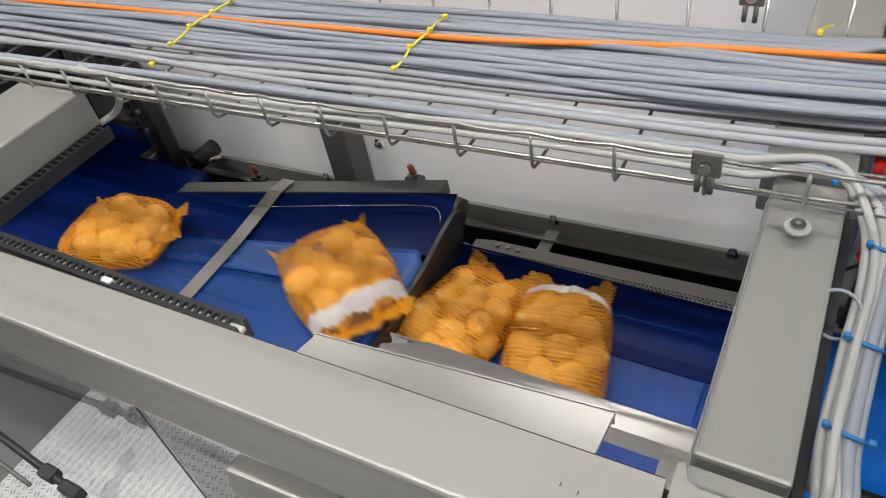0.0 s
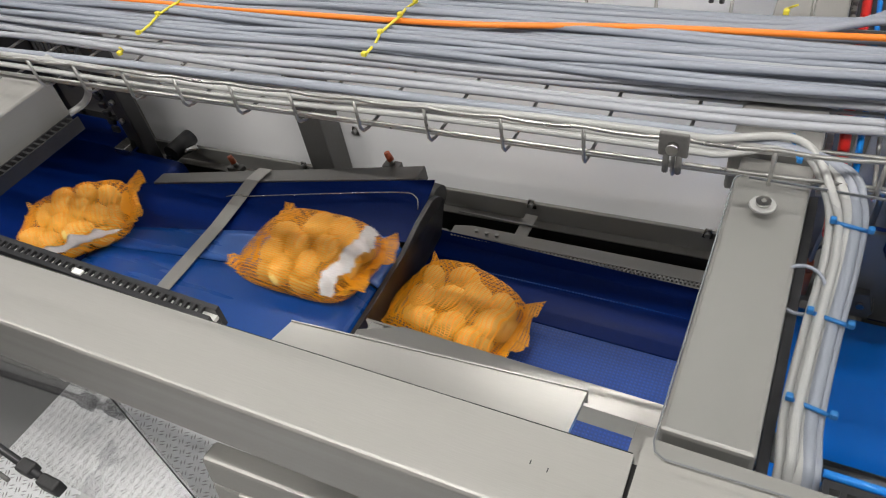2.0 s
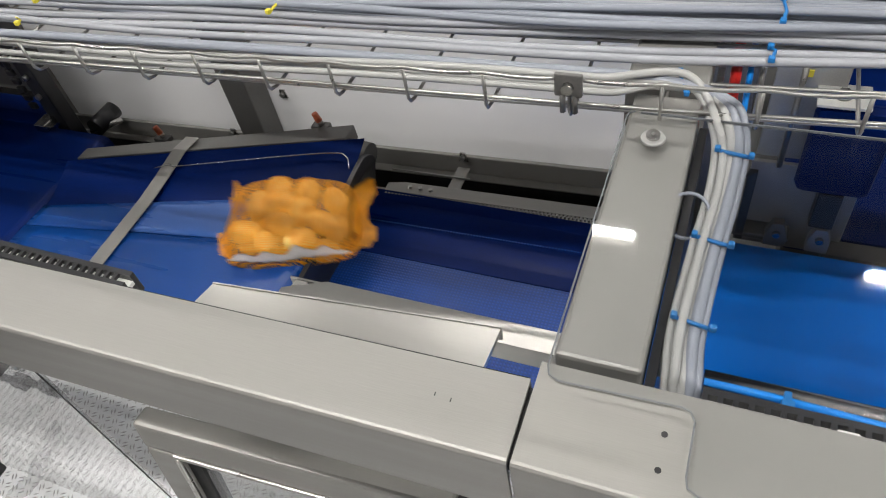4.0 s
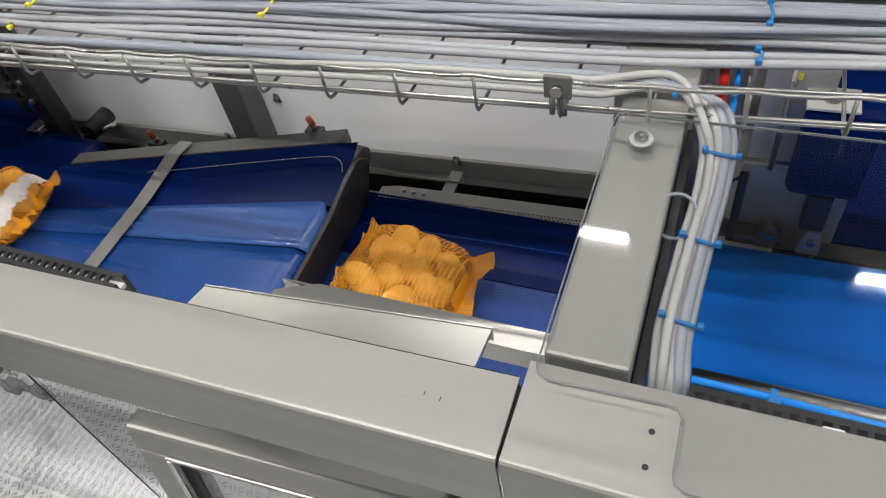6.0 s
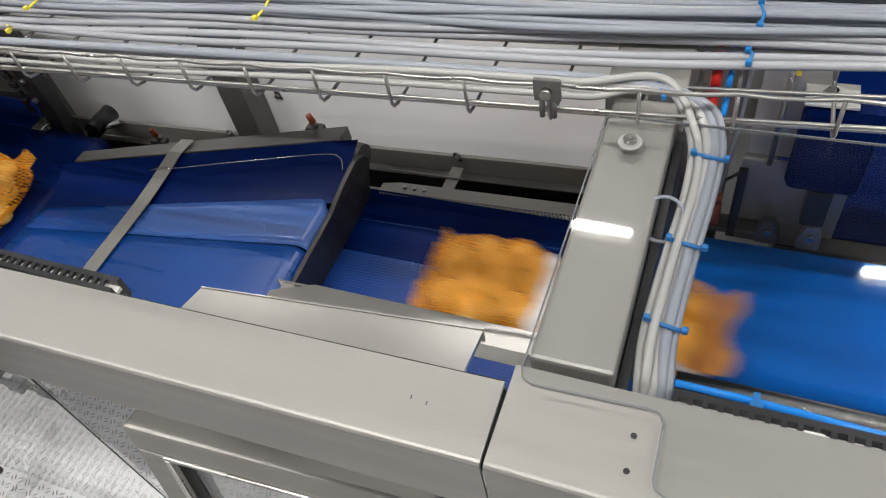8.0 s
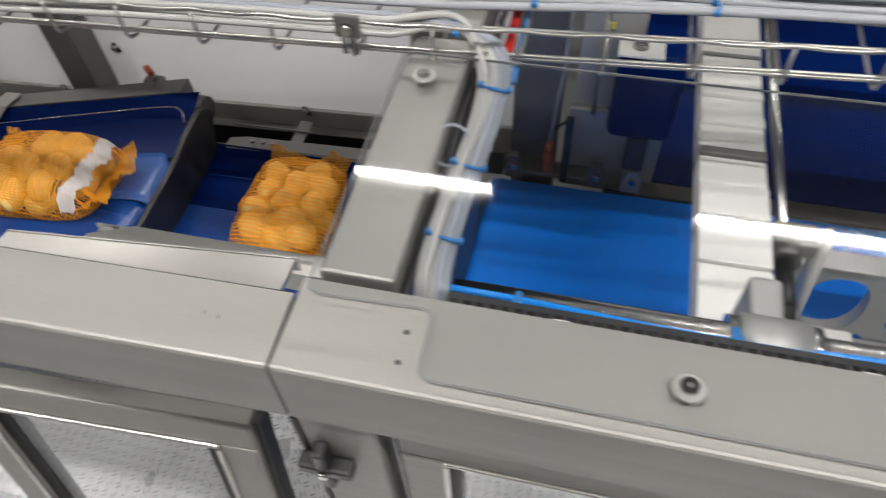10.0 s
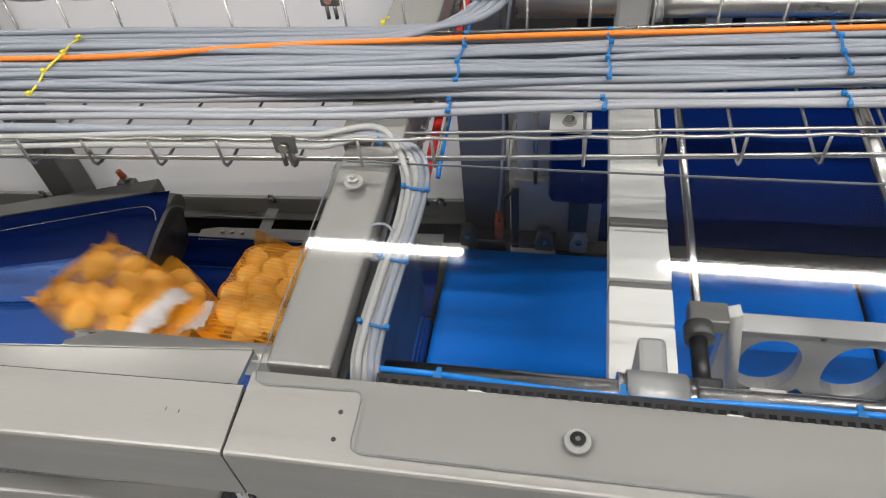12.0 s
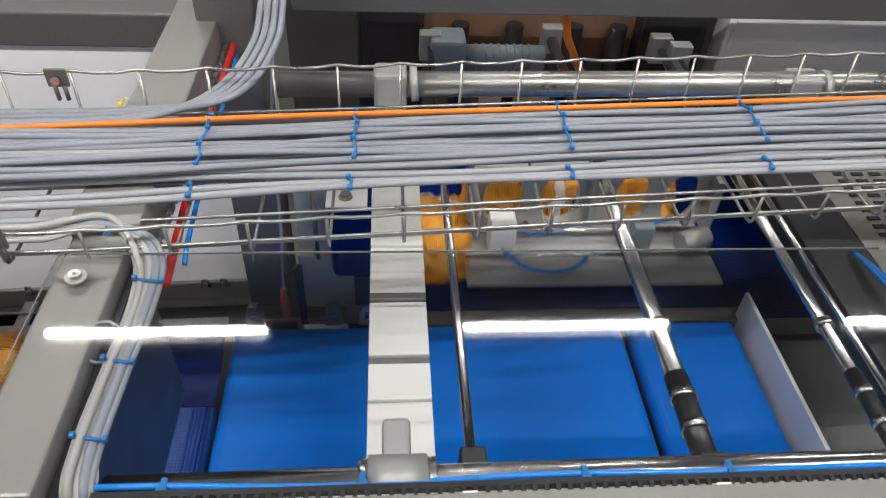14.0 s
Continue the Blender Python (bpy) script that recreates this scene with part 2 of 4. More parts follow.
# ---- hall ----
HX0, HX1, HY0, HY1, HZ = -6.0, 7.0, -3.0, 6.0, 4.2
solid("floor", box(HX0, HX1, HY0, HY1, -0.15, 0.0), FLOOR_M, "grey hall floor under the packing line", "floor", kind="structure")
# Unseen ceiling and walls, added to close the room and bounce lamp light.
solid("ceiling", box(HX0, HX1, HY0, HY1, HZ, HZ + 0.1), HALL, "unseen grey hall ceiling added to bounce light", "ceiling", kind="structure")
solid("wall_south", box(HX0, HX1, HY0 - 0.1, HY0, 0, HZ), HALL, "unseen grey hall wall behind the walkway, added to bounce light", "wall", kind="structure")
solid("wall_north", box(HX0, HX1, HY1, HY1 + 0.1, 0, HZ), HALL, "unseen grey hall wall beyond the machine, added to bounce light", "wall", kind="structure")
solid("wall_west", box(HX0 - 0.1, HX0, HY0, HY1, 0, HZ), HALL, "unseen grey hall end wall, added to bounce light", "wall", kind="structure")
solid("wall_east", box(HX1, HX1 + 0.1, HY0, HY1, 0, HZ), HALL, "unseen grey hall end wall, added to bounce light", "wall", kind="structure")


def ceiling_light(x, y, z, long=1.05):
    t = thing("ceiling_light", (x, y, z), "white linear ceiling light with a glowing tube", "ceiling light", "ceiling lights")
    part("housing", box(x - long / 2 - 0.02, x + long / 2 + 0.02, y - 0.04, y + 0.04, z + 0.03, z + 0.09, 0.008), WHITE, t)
    part("tube", tube([(x - long / 2, y, z), (x + long / 2, y, z)], 0.013, 10), LED, t, "glowing white tube")
    for s in (-1, 1):
        part("hanger", tube([(x + s * long * 0.4, y, z + 0.09), (x + s * long * 0.4, y, HZ)], 0.003, 6), ZINC, t)


for ly in (2.05, -0.45, 4.4, -2.4):
    for lx in (-4.8, -2.78, -0.75, 1.28, 3.3, 5.3):
        ceiling_light(lx, ly, 3.2)
for lx in (-2.78, -0.75, 1.28, 3.3):
    for ly, watts in ((2.05, LAMP_BACK), (-0.45, LAMP_FRONT)):
        lamp = new("ceiling_lamp", bpy.data.lights.new("ceiling_lamp", "AREA"))
        lamp.data.shape, lamp.data.size, lamp.data.size_y = "RECTANGLE", 1.05, 0.026
        lamp.data.energy, lamp.data.color = watts, (1.0, 0.97, 0.93)
        lamp.matrix_world = look((lx, ly, 3.175), (lx, ly, 0))


# ---- covers, beams and panels of the machine ----
TOP = 1.1


def front_cover(x0, x1, back, label):
    """A folded steel guard: a top that falls a little to the front, a front face and a rear lip."""
    r = [(-0.0565 - 0.005 * math.sin(a), TOP - 0.007 + 0.005 * math.cos(a)) for a in (1.57, 1.05, 0.52, 0.0)]
    prof = [(-0.0615, 1.003)] + r + [(back, TOP), (back, TOP - 0.05), (back - 0.003, TOP - 0.05), (back - 0.003, TOP - 0.005), (-0.055, TOP - 0.006), (-0.0585, TOP - 0.012), (-0.0585, 1.003)]
    t = thing("machine_cover", ((x0 + x1) / 2, 0, 1.0), label, "machine cover", "front covers")
    part("sheet", prism(prof, x0, x1, "x"), STEEL, t)
    return t


left_cover = front_cover(-2.6, -0.045, 0.016, "long brushed steel cover along the conveyor front")
# Black line added in place of the shadowed gap behind the cover.
part("edge_shadow_line", tube([(-2.6, 0.0165, TOP - 0.0012), (-0.046, 0.0165, TOP - 0.0012)], 0.0012, 6), RUBBER, left_cover, "dark line standing in for the shadowed gap")
for x, y in ((-0.12, -0.02), (-0.105, -0.022)):
    part("scratch", box(x, x + 0.001, y, y + 0.004, TOP - 0.009, TOP - 0.0008), BLACK, left_cover)
left_cover.location.y = -0.0255
left_cover.rotation_euler = (0, 0, radians(1.15))
right_cover = front_cover(-0.041, 2.4, 0.035, "brushed steel cover carrying the clear guard sheet")
part("joint_strip", box(-0.049, -0.038, -0.054, 0.012, TOP - 0.03, TOP - 0.0075), RUBBER, right_cover, "dark strip in the joint")
for y, z in ((-0.003, TOP - 0.0010), (-0.033, TOP - 0.0017)):
    part("hole", tube([(0.067, y, z - 0.003), (0.067, y, z + 0.0008)], 0.0026, 12), BLACK, right_cover, "drilled black screw hole")


def cross_beam(x0, x1, y0, y1, label):
    t = thing("cross_beam", ((x0 + x1) / 2, y0, TOP - 0.08), label, "beam", "cross beams")
    part("sheet", box(x0, x1, y0, y1, TOP - 0.075, TOP - 0.004, 0.004), STEEL_Y, t)
    return t


beam = cross_beam(-0.034, 0.041, 0.048, 0.42, "brushed steel cross beam under the clear sheet")
part("side_plate", box(0.043, 0.052, 0.05, 0.40, TOP - 0.32, TOP - 0.03), BLACK, beam, "dark side plate")
cross_beam(-0.05, 0.045, 0.44, 1.6, "pale steel cross beam running under the cable tray")
cross_beam(-1.25, -1.098, 0.02, 0.335, "grey steel cross beam over the infeed conveyor")


def round_screw(parent, x, y, z):
    part("washer", tube([(x, y, z), (x, y, z + 0.0025)], [0.0135, 0.0125], 24), CAST, parent, "bright steel washer")
    head = part("screw_head", tube([(x, y, z + 0.003), (x, y, z + 0.007)], 0.0075, 16), CHROME, parent, "bright button screw")
    part("socket", tube([(x, y, z + 0.0065), (x, y, z + 0.0075)], 0.0026, 6), STEEL_DARK, head)


sheet = thing("guard_sheet", (0.6, 0.15, TOP), "clear acrylic guard sheet screwed onto steel covers", "guard sheet")
outline = [(-0.026, 0.372), (-0.032, 0.369), (-0.034, 0.362), (-0.034, 0.030), (-0.031, 0.021), (-0.022, 0.017), (0.076, 0.020), (0.083, 0.018), (0.087, 0.010), (0.087, -0.036), (0.089, -0.044), (0.097, -0.048), (1.05, -0.048), (1.05, 0.372)]
pane = part("sheet", prism(outline, TOP + 0.001, TOP + 0.006), CLEAR, sheet, smooth=False)
pane.visible_shadow = False
# Thin grey strips draw the highlight along the sheet's cut edge.
part("cut_edge", box(-0.02, 1.05, 0.3725, 0.3735, TOP + 0.003, TOP + 0.006), EDGE, sheet)
part("cut_edge", tube([(x, y, TOP + 0.0062) for x, y in outline[:-1]], 0.0008, 6), EDGE, sheet, "cut edge with its highlight drawn as a grey line")
round_screw(sheet, 0.0, 0.33, TOP + 0.006)
round_screw(sheet, 0.305, -0.012, TOP + 0.006)
sheet2 = thing("guard_sheet", (1.6, 0.15, TOP), "clear acrylic guard sheet screwed onto steel covers", "guard sheet")
pane = part("sheet", prism([(1.056, -0.046), (2.2, -0.046), (2.2, 0.372), (1.056, 0.372)], TOP + 0.001, TOP + 0.006), CLEAR, sheet2, smooth=False)
pane.visible_shadow = False

# front wall of the machine: rail, doors and the tread plate behind clear doors
for i, (x0, x1) in enumerate(((-2.6, -0.715), (-0.545, -0.125), (0.057, 0.95), (0.97, 2.4))):
    t = thing("machine_door", ((x0 + x1) / 2, -0.02, 0.3), "steel-framed machine door with a clear window", "machine door", "machine doors")
    if i == 1:
        t["label"] = "steel-framed machine door with a dark window, slightly ajar"
        t.location = ((x0 + x1) / 2, -0.055, 0.888)
    z0, z1 = 0.30, (0.99, 0.888, 0.985, 0.985)[i]
    w = 0.05
    if i:
        part("frame_top", box(x0, x1, -0.05, -0.02, z1 - w, z1, 0.005), STEEL, t)
        part("frame_bottom", box(x0, x1, -0.05, -0.02, z0, z0 + w, 0.005), STEEL, t)
        part("frame_side", box(x0, x0 + w, -0.05, -0.02, z0 + w, z1 - w, 0.005), STEEL, t)
        part("frame_side", box(x1 - w, x1, -0.05, -0.02, z0 + w, z1 - w, 0.005), STEEL, t)
        for a, b, c, d in ((x0 + w - 0.004, x1 - w + 0.004, z1 - w - 0.003, z1 - w + 0.004), (x0 + w - 0.004, x0 + w + 0.003, z0 + w, z1 - w - 0.004), (x1 - w - 0.003, x1 - w + 0.004, z0 + w, z1 - w - 0.004)):
            part("inner_lip", box(a, b, -0.054, -0.048, c, d, 0.002), BRIGHT, t, "bright inner edge of the frame")
        k = 0.022 if i == 1 else 0.012
        part("seal", box(x0 + w, x1 - w, -0.042, -0.022, z1 - w - k, z1 - w), RUBBER, t)
        part("seal", box(x0 + w, x0 + w + k, -0.042, -0.022, z0 + w, z1 - w - k), RUBBER, t)
        part("seal", box(x1 - w - k, x1 - w, -0.042, -0.022, z0 + w, z1 - w - k), RUBBER, t)
        p = part("window", box(x0 + w + k, x1 - w - k, -0.040, -0.036, z0 + w, z1 - w - k), CLEAR, t, "clear window", False)
        part("edge_seal", box(x0 - 0.006 if i > 1 else x1, x0 if i > 1 else x1 + 0.009, -0.04, -0.018, z0, z1 - 0.004), RUBBER, t)
    else:
        p = part("window", box(x0, x1, -0.036, -0.032, 0.2, 0.99), CLEAR, t, "clear window", False)
        for bx in (-0.837, -0.796, -0.74):
            part("bolt", tube([(bx, -0.036, 0.905), (bx, -0.043, 0.905)], 0.006, 8), ZINC, t)
        part("edge_seal", box(x1 - 0.003, x1, -0.0375, -0.0362, 0.2, 0.99), RUBBER, t)
    p.visible_shadow = False
    if i == 1:
        t.rotation_euler = (-radians(9), 0, radians(2.5))
column = thing("front_column", (0, -0.04, 0.1), "brushed steel column between the machine doors", "column")
part("sheet", box(-0.041, 0.040, -0.057, -0.02, 0.1, 1.0, 0.003), STEEL, column)
part("edge_seal", box(-0.0475, -0.0412, -0.058, -0.03, 0.1, 0.99), RUBBER, column, "black rubber edge strip")
latch = thing("door_latch", (-0.02, -0.07, 0.86), "black plastic latch on the machine front", "latch")
part("latch_body", box(-0.05, 0.01, -0.078, -0.058, 0.895, 0.915, 0.004), BLACK, latch)
part("latch_arm", box(-0.028, -0.014, -0.078, -0.058, 0.86, 0.95, 0.004), BLACK, latch)
part("screw", tube([(-0.021, -0.0785, 0.905), (-0.021, -0.083, 0.905)], 0.0055, 12), CHROME, latch, "bright screw head")
lrail = thing("front_rail", (-1.5, -0.03, 0.95), "grey steel rail with bolts below the cover", "rail")
part("rail", box(-2.6, -0.66, -0.03, -0.015, 0.935, 1.015, 0.003), STEEL_DARK, lrail)
for x in (-1.3, -0.98, -0.93, -0.72):
    part("bolt", tube([(x, -0.03, 0.955), (x, -0.038, 0.955)], 0.006, 8), ZINC, lrail)
stay = thing("gas_strut", (-1.25, -0.06, 0.5), "black strut with end joint across the door", "strut")
part("rod", tube([(-1.6, -0.06, 0.62), (-0.99, -0.112, 0.60)], 0.007, 8), BLACK, stay)
part("rod", tube([(-1.6, -0.10, 0.60), (-1.08, -0.135, 0.58)], 0.004, 8), STEEL_DARK, stay)
part("joint", box(-1.06, -1.025, -0.12, -0.095, 0.59, 0.612, 0.004), RUBBER, stay)
part("joint", box(-1.0, -0.955, -0.125, -0.103, 0.585, 0.612, 0.004), RUBBER, stay)

# tread plate platform seen through the doors
plate = thing("tread_platform", (-1.2, 0.25, 0.1), "bright aluminium tread plate platform", "platform")
part("plate", box(-1.6, 1.6, -0.9, 0.42, 0.13, 0.15), TREAD, plate)
bm = bmesh.new()
for i in range(145):
    for j in range(60):
        x, y = -1.59 + i * 0.022, -0.89 + j * 0.0217
        a = 0.52 if (i + j) % 2 else 2.09
        c, s = math.cos(a), math.sin(a)
        for off in (-0.0042, 0.0042):
            vs = []
            for u, v, z in ((-0.0085, 0, 0), (0, -0.0022, 0), (0.0085, 0, 0), (0, 0.0022, 0), (-0.004, 0, 0.0018), (0.004, 0, 0.0018)):
                v += off
                vs.append(bm.verts.new((x + u * c - v * s, y + u * s + v * c, 0.15 + z)))
            for f in ((0, 1, 4), (1, 5, 4), (1, 2, 5), (2, 3, 5), (3, 4, 5), (3, 0, 4)):
                bm.faces.new([vs[k] for k in f])
studs = part("tread_pattern", bm, TREAD_BAR, plate, smooth=False)
studs["kind"] = "stuff"

# back rail and white panels
rail = thing("back_rail", (-1.0, 1.12, 0.2), "dull steel rail along the conveyor back", "rail")
part("upper_rail", prism([(-2.9, 0.122), (0.0, 0.258), (0.0, 0.322), (-2.9, 0.186)], 1.100, 1.113, "y", bevel=0.003), STEEL, rail)
part("rail_fold", prism([(-2.9, 0.118), (0.0, 0.254), (0.0, 0.258), (-2.9, 0.122)], 1.075, 1.113, "y"), STEEL, rail)
part("lower_rail", prism([(-2.9, -0.0), (-0.03, 0.10), (-0.03, 0.215), (-2.9, 0.04)], 1.14, 1.176, "y"), BLACK, rail)
for x0, x1 in ((-2.95, -2.2), (-2.19, -1.28), (-1.27, -0.002)):
    solid("wall_panel", box(x0, x1, 1.18, 1.20, 0.06, 0.976), BLACK if x0 < -2.9 else PANEL, "dark panel behind the drive" if x0 < -2.9 else "smooth white panel behind the conveyor", "panel", "wall panels")
solid("wall_panel", box(-2.95, 0.0, 1.9, 1.92, 0.2, 1.75), PANEL, "smooth white panel behind the conveyor", "panel", "wall panels")


def post(x, y, z0, z1, w=0.09):
    t = thing("machine_post", (x, y, z0), "square dull steel machine post", "post", "machine posts")
    part("tube", box(x - w / 2, x + w / 2, y - w / 2, y + w / 2, z0, z1, 0.005), STEEL_DARK, t)


for px in (-2.215, -1.295):
    post(px, 1.132, 0.0, 0.976)
post(0.062, 1.108, 0.0, 1.3, 0.115)
post(-0.9, 1.24, 0.0, 0.235)


def clip_nut(x, y, z, tall=0.03):
    t = thing("panel_clip", (x, y, z), "small bright metal panel clip with nut", "clip", "panel clips")
    tab = part("tab", prism([(x - 0.014, z), (x + 0.014, z), (x + 0.008, z + tall), (x - 0.008, z + tall)], y - 0.004, y, "y"), CHROME, t)
    part("nut", tube([(x, y - 0.004, z + tall * 0.5), (x, y - 0.014, z + tall * 0.5)], 0.008, 6), ZINC, tab)


for x in (-1.88, -1.38, -0.59, -0.07, -0.12):
    clip_nut(x, 1.098, 0.310 + 0.047 * x)
clip_nut(-1.20, 1.18, 0.36)


def red_clamp(x, y, z):
    t = thing("sensor_clamp", (x, y, z), "dark clamp with an upright red-capped pin", "clamp", "sensor clamps")
    block = part("block", box(x - 0.028, x + 0.022, y - 0.015, y + 0.015, z, z + 0.018, 0.003), STEEL_DARK, t)
    part("pin", tube([(x, y, z + 0.018), (x - 0.004, y, z + 0.03)], 0.008, 10), ZINC, t)
    part("cap", tube([(x - 0.004, y, z + 0.03), (x - 0.012, y, z + 0.055)], [0.010, 0.008], 10), COPPER, block, "red plastic cap")


red_clamp(-0.935, 0.975, 0.440)
red_clamp(-1.49, 0.93, 0.345)
red_clamp(-1.93, 0.96, 0.31)

# ---- conveyors ----
def belt(y0, y1, z, x0, x1, m, label, group="conveyors"):
    """A conveyor belt loop with rounded ends, its top at z."""
    t = thing("conveyor", ((x0 + x1) / 2, y0, z - 0.07), label, "conveyor", group)
    r = 0.03
    ring = [(x1 - r + r * math.sin(a), z - r + r * math.cos(a)) for a in [k * math.pi / 10 for k in range(11)]]
    ring += [(x0 + r - r * math.sin(a), z - r - r * math.cos(a)) for a in [k * math.pi / 10 for k in range(11)]]
    part("belt", prism(ring, y0, y1, "y"), m, t)
    return t


b1 = belt(0.36, 0.74, 0.25, -0.88, -0.046, BELT_MESH, "short conveyor with a dark blue textured belt")
part("back_belt", prism([(0.742, 0.251), (0.78, 0.2515), (0.85, 0.258), (0.91, 0.272), (0.938, 0.284), (0.938, 0.279), (0.85, 0.252), (0.78, 0.246), (0.742, 0.246)], -0.87, -0.048, "x"), BELT_SHADED, b1, "smooth dark blue side belt")
part("rail", prism([(-0.77, 0.937), (-0.05, 0.962), (-0.05, 1.005), (-0.72, 0.980), (-0.77, 0.968)], 0.276, 0.283, bevel=0.0015), STEEL, b1, "pale toothed steel edge rail")
bm = bmesh.new()
for i in range(70):
    box(-0.765 + i * 0.0102, -0.760 + i * 0.0102, 0.929 + i * 0.00036, 0.938 + i * 0.00036, 0.275, 0.282, 0, bm)
part("rail_teeth", bm, STEEL, b1)
bm = bmesh.new()
for i in range(86):
    box(-0.785 + i * 0.008, -0.7805 + i * 0.008, 0.843 + i * 0.0002, 0.847 + i * 0.0002, 0.258, 0.2605, 0, bm)
part("belt_stitching", bm, BELT_FLAT, b1, "row of pale blue stitches")["kind"] = "stuff"
part("tab", box(-0.60, -0.565, 0.99, 1.075, 0.272, 0.2765), STEEL, b1)
for x in (-0.70, -0.67, -0.64):
    part("nut", tube([(x, 0.962, 0.283), (x, 0.962, 0.289)], 0.006, 6), ZINC, b1)
part("tension_rod", tube([(-0.78, 1.02, 0.285), (-0.55, 1.03, 0.280)], 0.003, 6), ZINC, b1)
part("body", box(-0.79, -0.05, 0.37, 0.96, 0.10, 0.18), STEEL_DARK, b1)
for i in range(5):
    part("end_roller", tube([(-0.095 + i * 0.009, 0.37, 0.2475), (-0.095 + i * 0.009, 0.74, 0.2475)], 0.0042, 10), BELT_MESH, b1)

b3 = belt(0.36, 0.985, 0.25, -0.04, 1.03, BELT_NEW, "long conveyor with a bright blue belt")
part("body", box(-0.02, 1.02, 0.38, 0.98, 0.10, 0.18), STEEL_DARK, b3)
b4 = belt(0.36, 0.985, 0.25, 1.045, 1.36, BELT_NEW, "narrow conveyor with a bright blue belt")
part("body", box(1.06, 1.35, 0.38, 0.98, 0.10, 0.18), STEEL_DARK, b4)
# The belt colour already holds the shade behind the pusher.
b5 = belt(1.06, 1.85, 0.24, 0.24, 6.6, BELT_SHADED, "wide blue take-off belt behind the pusher, colour darkened for shade")
part("body", box(0.26, 6.5, 1.08, 1.83, 0.08, 0.17), STEEL_DARK, b5)
solid("side_plate", box(1.375, 1.385, 0.42, 1.02, 0.2, 0.335), ALU, "pale plastic side plate beside the belt", "side plate")

b2 = belt(0.33, 0.585, 0.42, -1.66, -0.775, BELT_FLAT, "upper infeed conveyor with glossy blue belts")


def rolled_sheet(x0, x1, front, back, z, r, corner=0.0, thick=0.004):
    """A belt or sheet that runs flat and rolls down over a nose at x1; its long edges may run askew."""
    flat = x1 - r
    runs = [x0 + (flat - x0) * k / 14 for k in range(15)]
    path = [(x, z, x) for x in runs] + [(flat + r * math.sin(a), z - r + r * math.cos(a), flat + r * a) for a in [k * 0.16 for k in range(1, 14)]]
    bm = bmesh.new()
    rows = []
    for px, pz, run in path:
        y0, y1 = front(px), back(px)
        if corner:
            over = max(0.0, run - (flat + r * 0.6 - corner)) / corner
            y1 -= corner * 0.8 * (1 - math.sqrt(max(0.0, 1 - min(1.0, over) ** 2)))
        rows.append([bm.verts.new((px, y0 + (y1 - y0) * k / 6, pz)) for k in range(7)])
    for a, b in zip(rows, rows[1:]):
        for k in range(6):
            bm.faces.new((a[k], a[k + 1], b[k + 1], b[k])).smooth = True
    bmesh.ops.recalc_face_normals(bm, faces=bm.faces)
    bmesh.ops.solidify(bm, geom=list(bm.faces), thickness=thick)
    return bm


def seam(x):
    return 0.550 + 0.09 * (x + 1.31)


def crest(x):
    return 0.662 + 0.186 * (x + 1.31)


part("slide_sheet", rolled_sheet(-1.32, -0.768, lambda x: seam(x) + 0.003, crest, 0.4255, 0.045, 0.035), WEDGE, b2, "glossy blue slide sheet with a rounded nose")
part("front_sheet", rolled_sheet(-1.67, -0.772, lambda x: 0.325, lambda x: seam(x) - 0.001, 0.4245, 0.046), BELT_FLAT, b2, "mid-blue flat belt")
part("side_belt", rolled_sheet(-1.67, -1.325, lambda x: seam(x) + 0.003, crest, 0.4235, 0.01), BELT_FLAT, b2)
bm = bmesh.new()
rows = []
for k in range(13):
    x = -1.67 + k * 0.0745
    far = 0.817 + 0.225 * (x + 1.31)
    rows.append([bm.verts.new((x, crest(x) - 0.01 + (far - crest(x) + 0.01) * q, 0.417 + 0.05 * q ** 1.7)) for q in [i / 8 for i in range(9)]])
for a, b in zip(rows, rows[1:]):
    for i in range(8):
        bm.faces.new((a[i], a[i + 1], b[i + 1], b[i])).smooth = True
part("back_belt", bm, BELT_SHADED, b2, "dark blue back belt curving up to the frame")
part("edge_wire", tube(curve([(-1.36, 0.755, 0.458), (-1.31, 0.772, 0.462), (-1.285, 0.768, 0.462), (-1.1, 0.815, 0.463), (-0.86, 0.872, 0.464), (-0.80, 0.868, 0.463), (-0.778, 0.835, 0.452)], 6), 0.0018, 6), CHROME, b2, "thin bright edge wire")
cheek = [(0.34, 0.20), (0.925, 0.20)] + [(0.865 + 0.060 * math.cos(a), 0.405 + 0.05 * math.sin(a)) for a in [k * 0.2618 for k in range(7)]] + [(0.80, 0.447), (0.70, 0.425), (0.34, 0.395)]
bm = prism(cheek, -0.768, -0.754, "x", bevel=0.002)
for v in bm.verts:
    v.co.x -= 0.30 * max(0.0, 0.415 - v.co.z)
part("end_cheek", bm, BLACK, b2, "black end cheek leaning in below")
part("back_frame", prism([(-1.64, 0.747), (-0.83, 0.927), (-0.83, 0.985), (-1.64, 0.793)], 0.425, 0.4695, bevel=0.003), STEEL_DARK, b2)
part("back_cap", tube([(-0.834, 0.928, 0.424), (-0.768, 0.922, 0.418)], 0.037, 24), STEEL_DARK, b2, "rounded dull steel end cap")
part("body", box(-1.66, -0.86, 0.36, 0.90, 0.22, 0.35), STEEL_DARK, b2)
bm = bmesh.new()
rows = [[bm.verts.new((x + w, y, z)) for w in (-0.0235, 0.0235)] for x, y, z in ((-1.318, 0.33, 0.4305), (-1.328, 0.55, 0.4305), (-1.332, 0.66, 0.4305), (-1.326, 0.74, 0.444), (-1.304, 0.82, 0.474), (-1.292, 0.87, 0.477))]
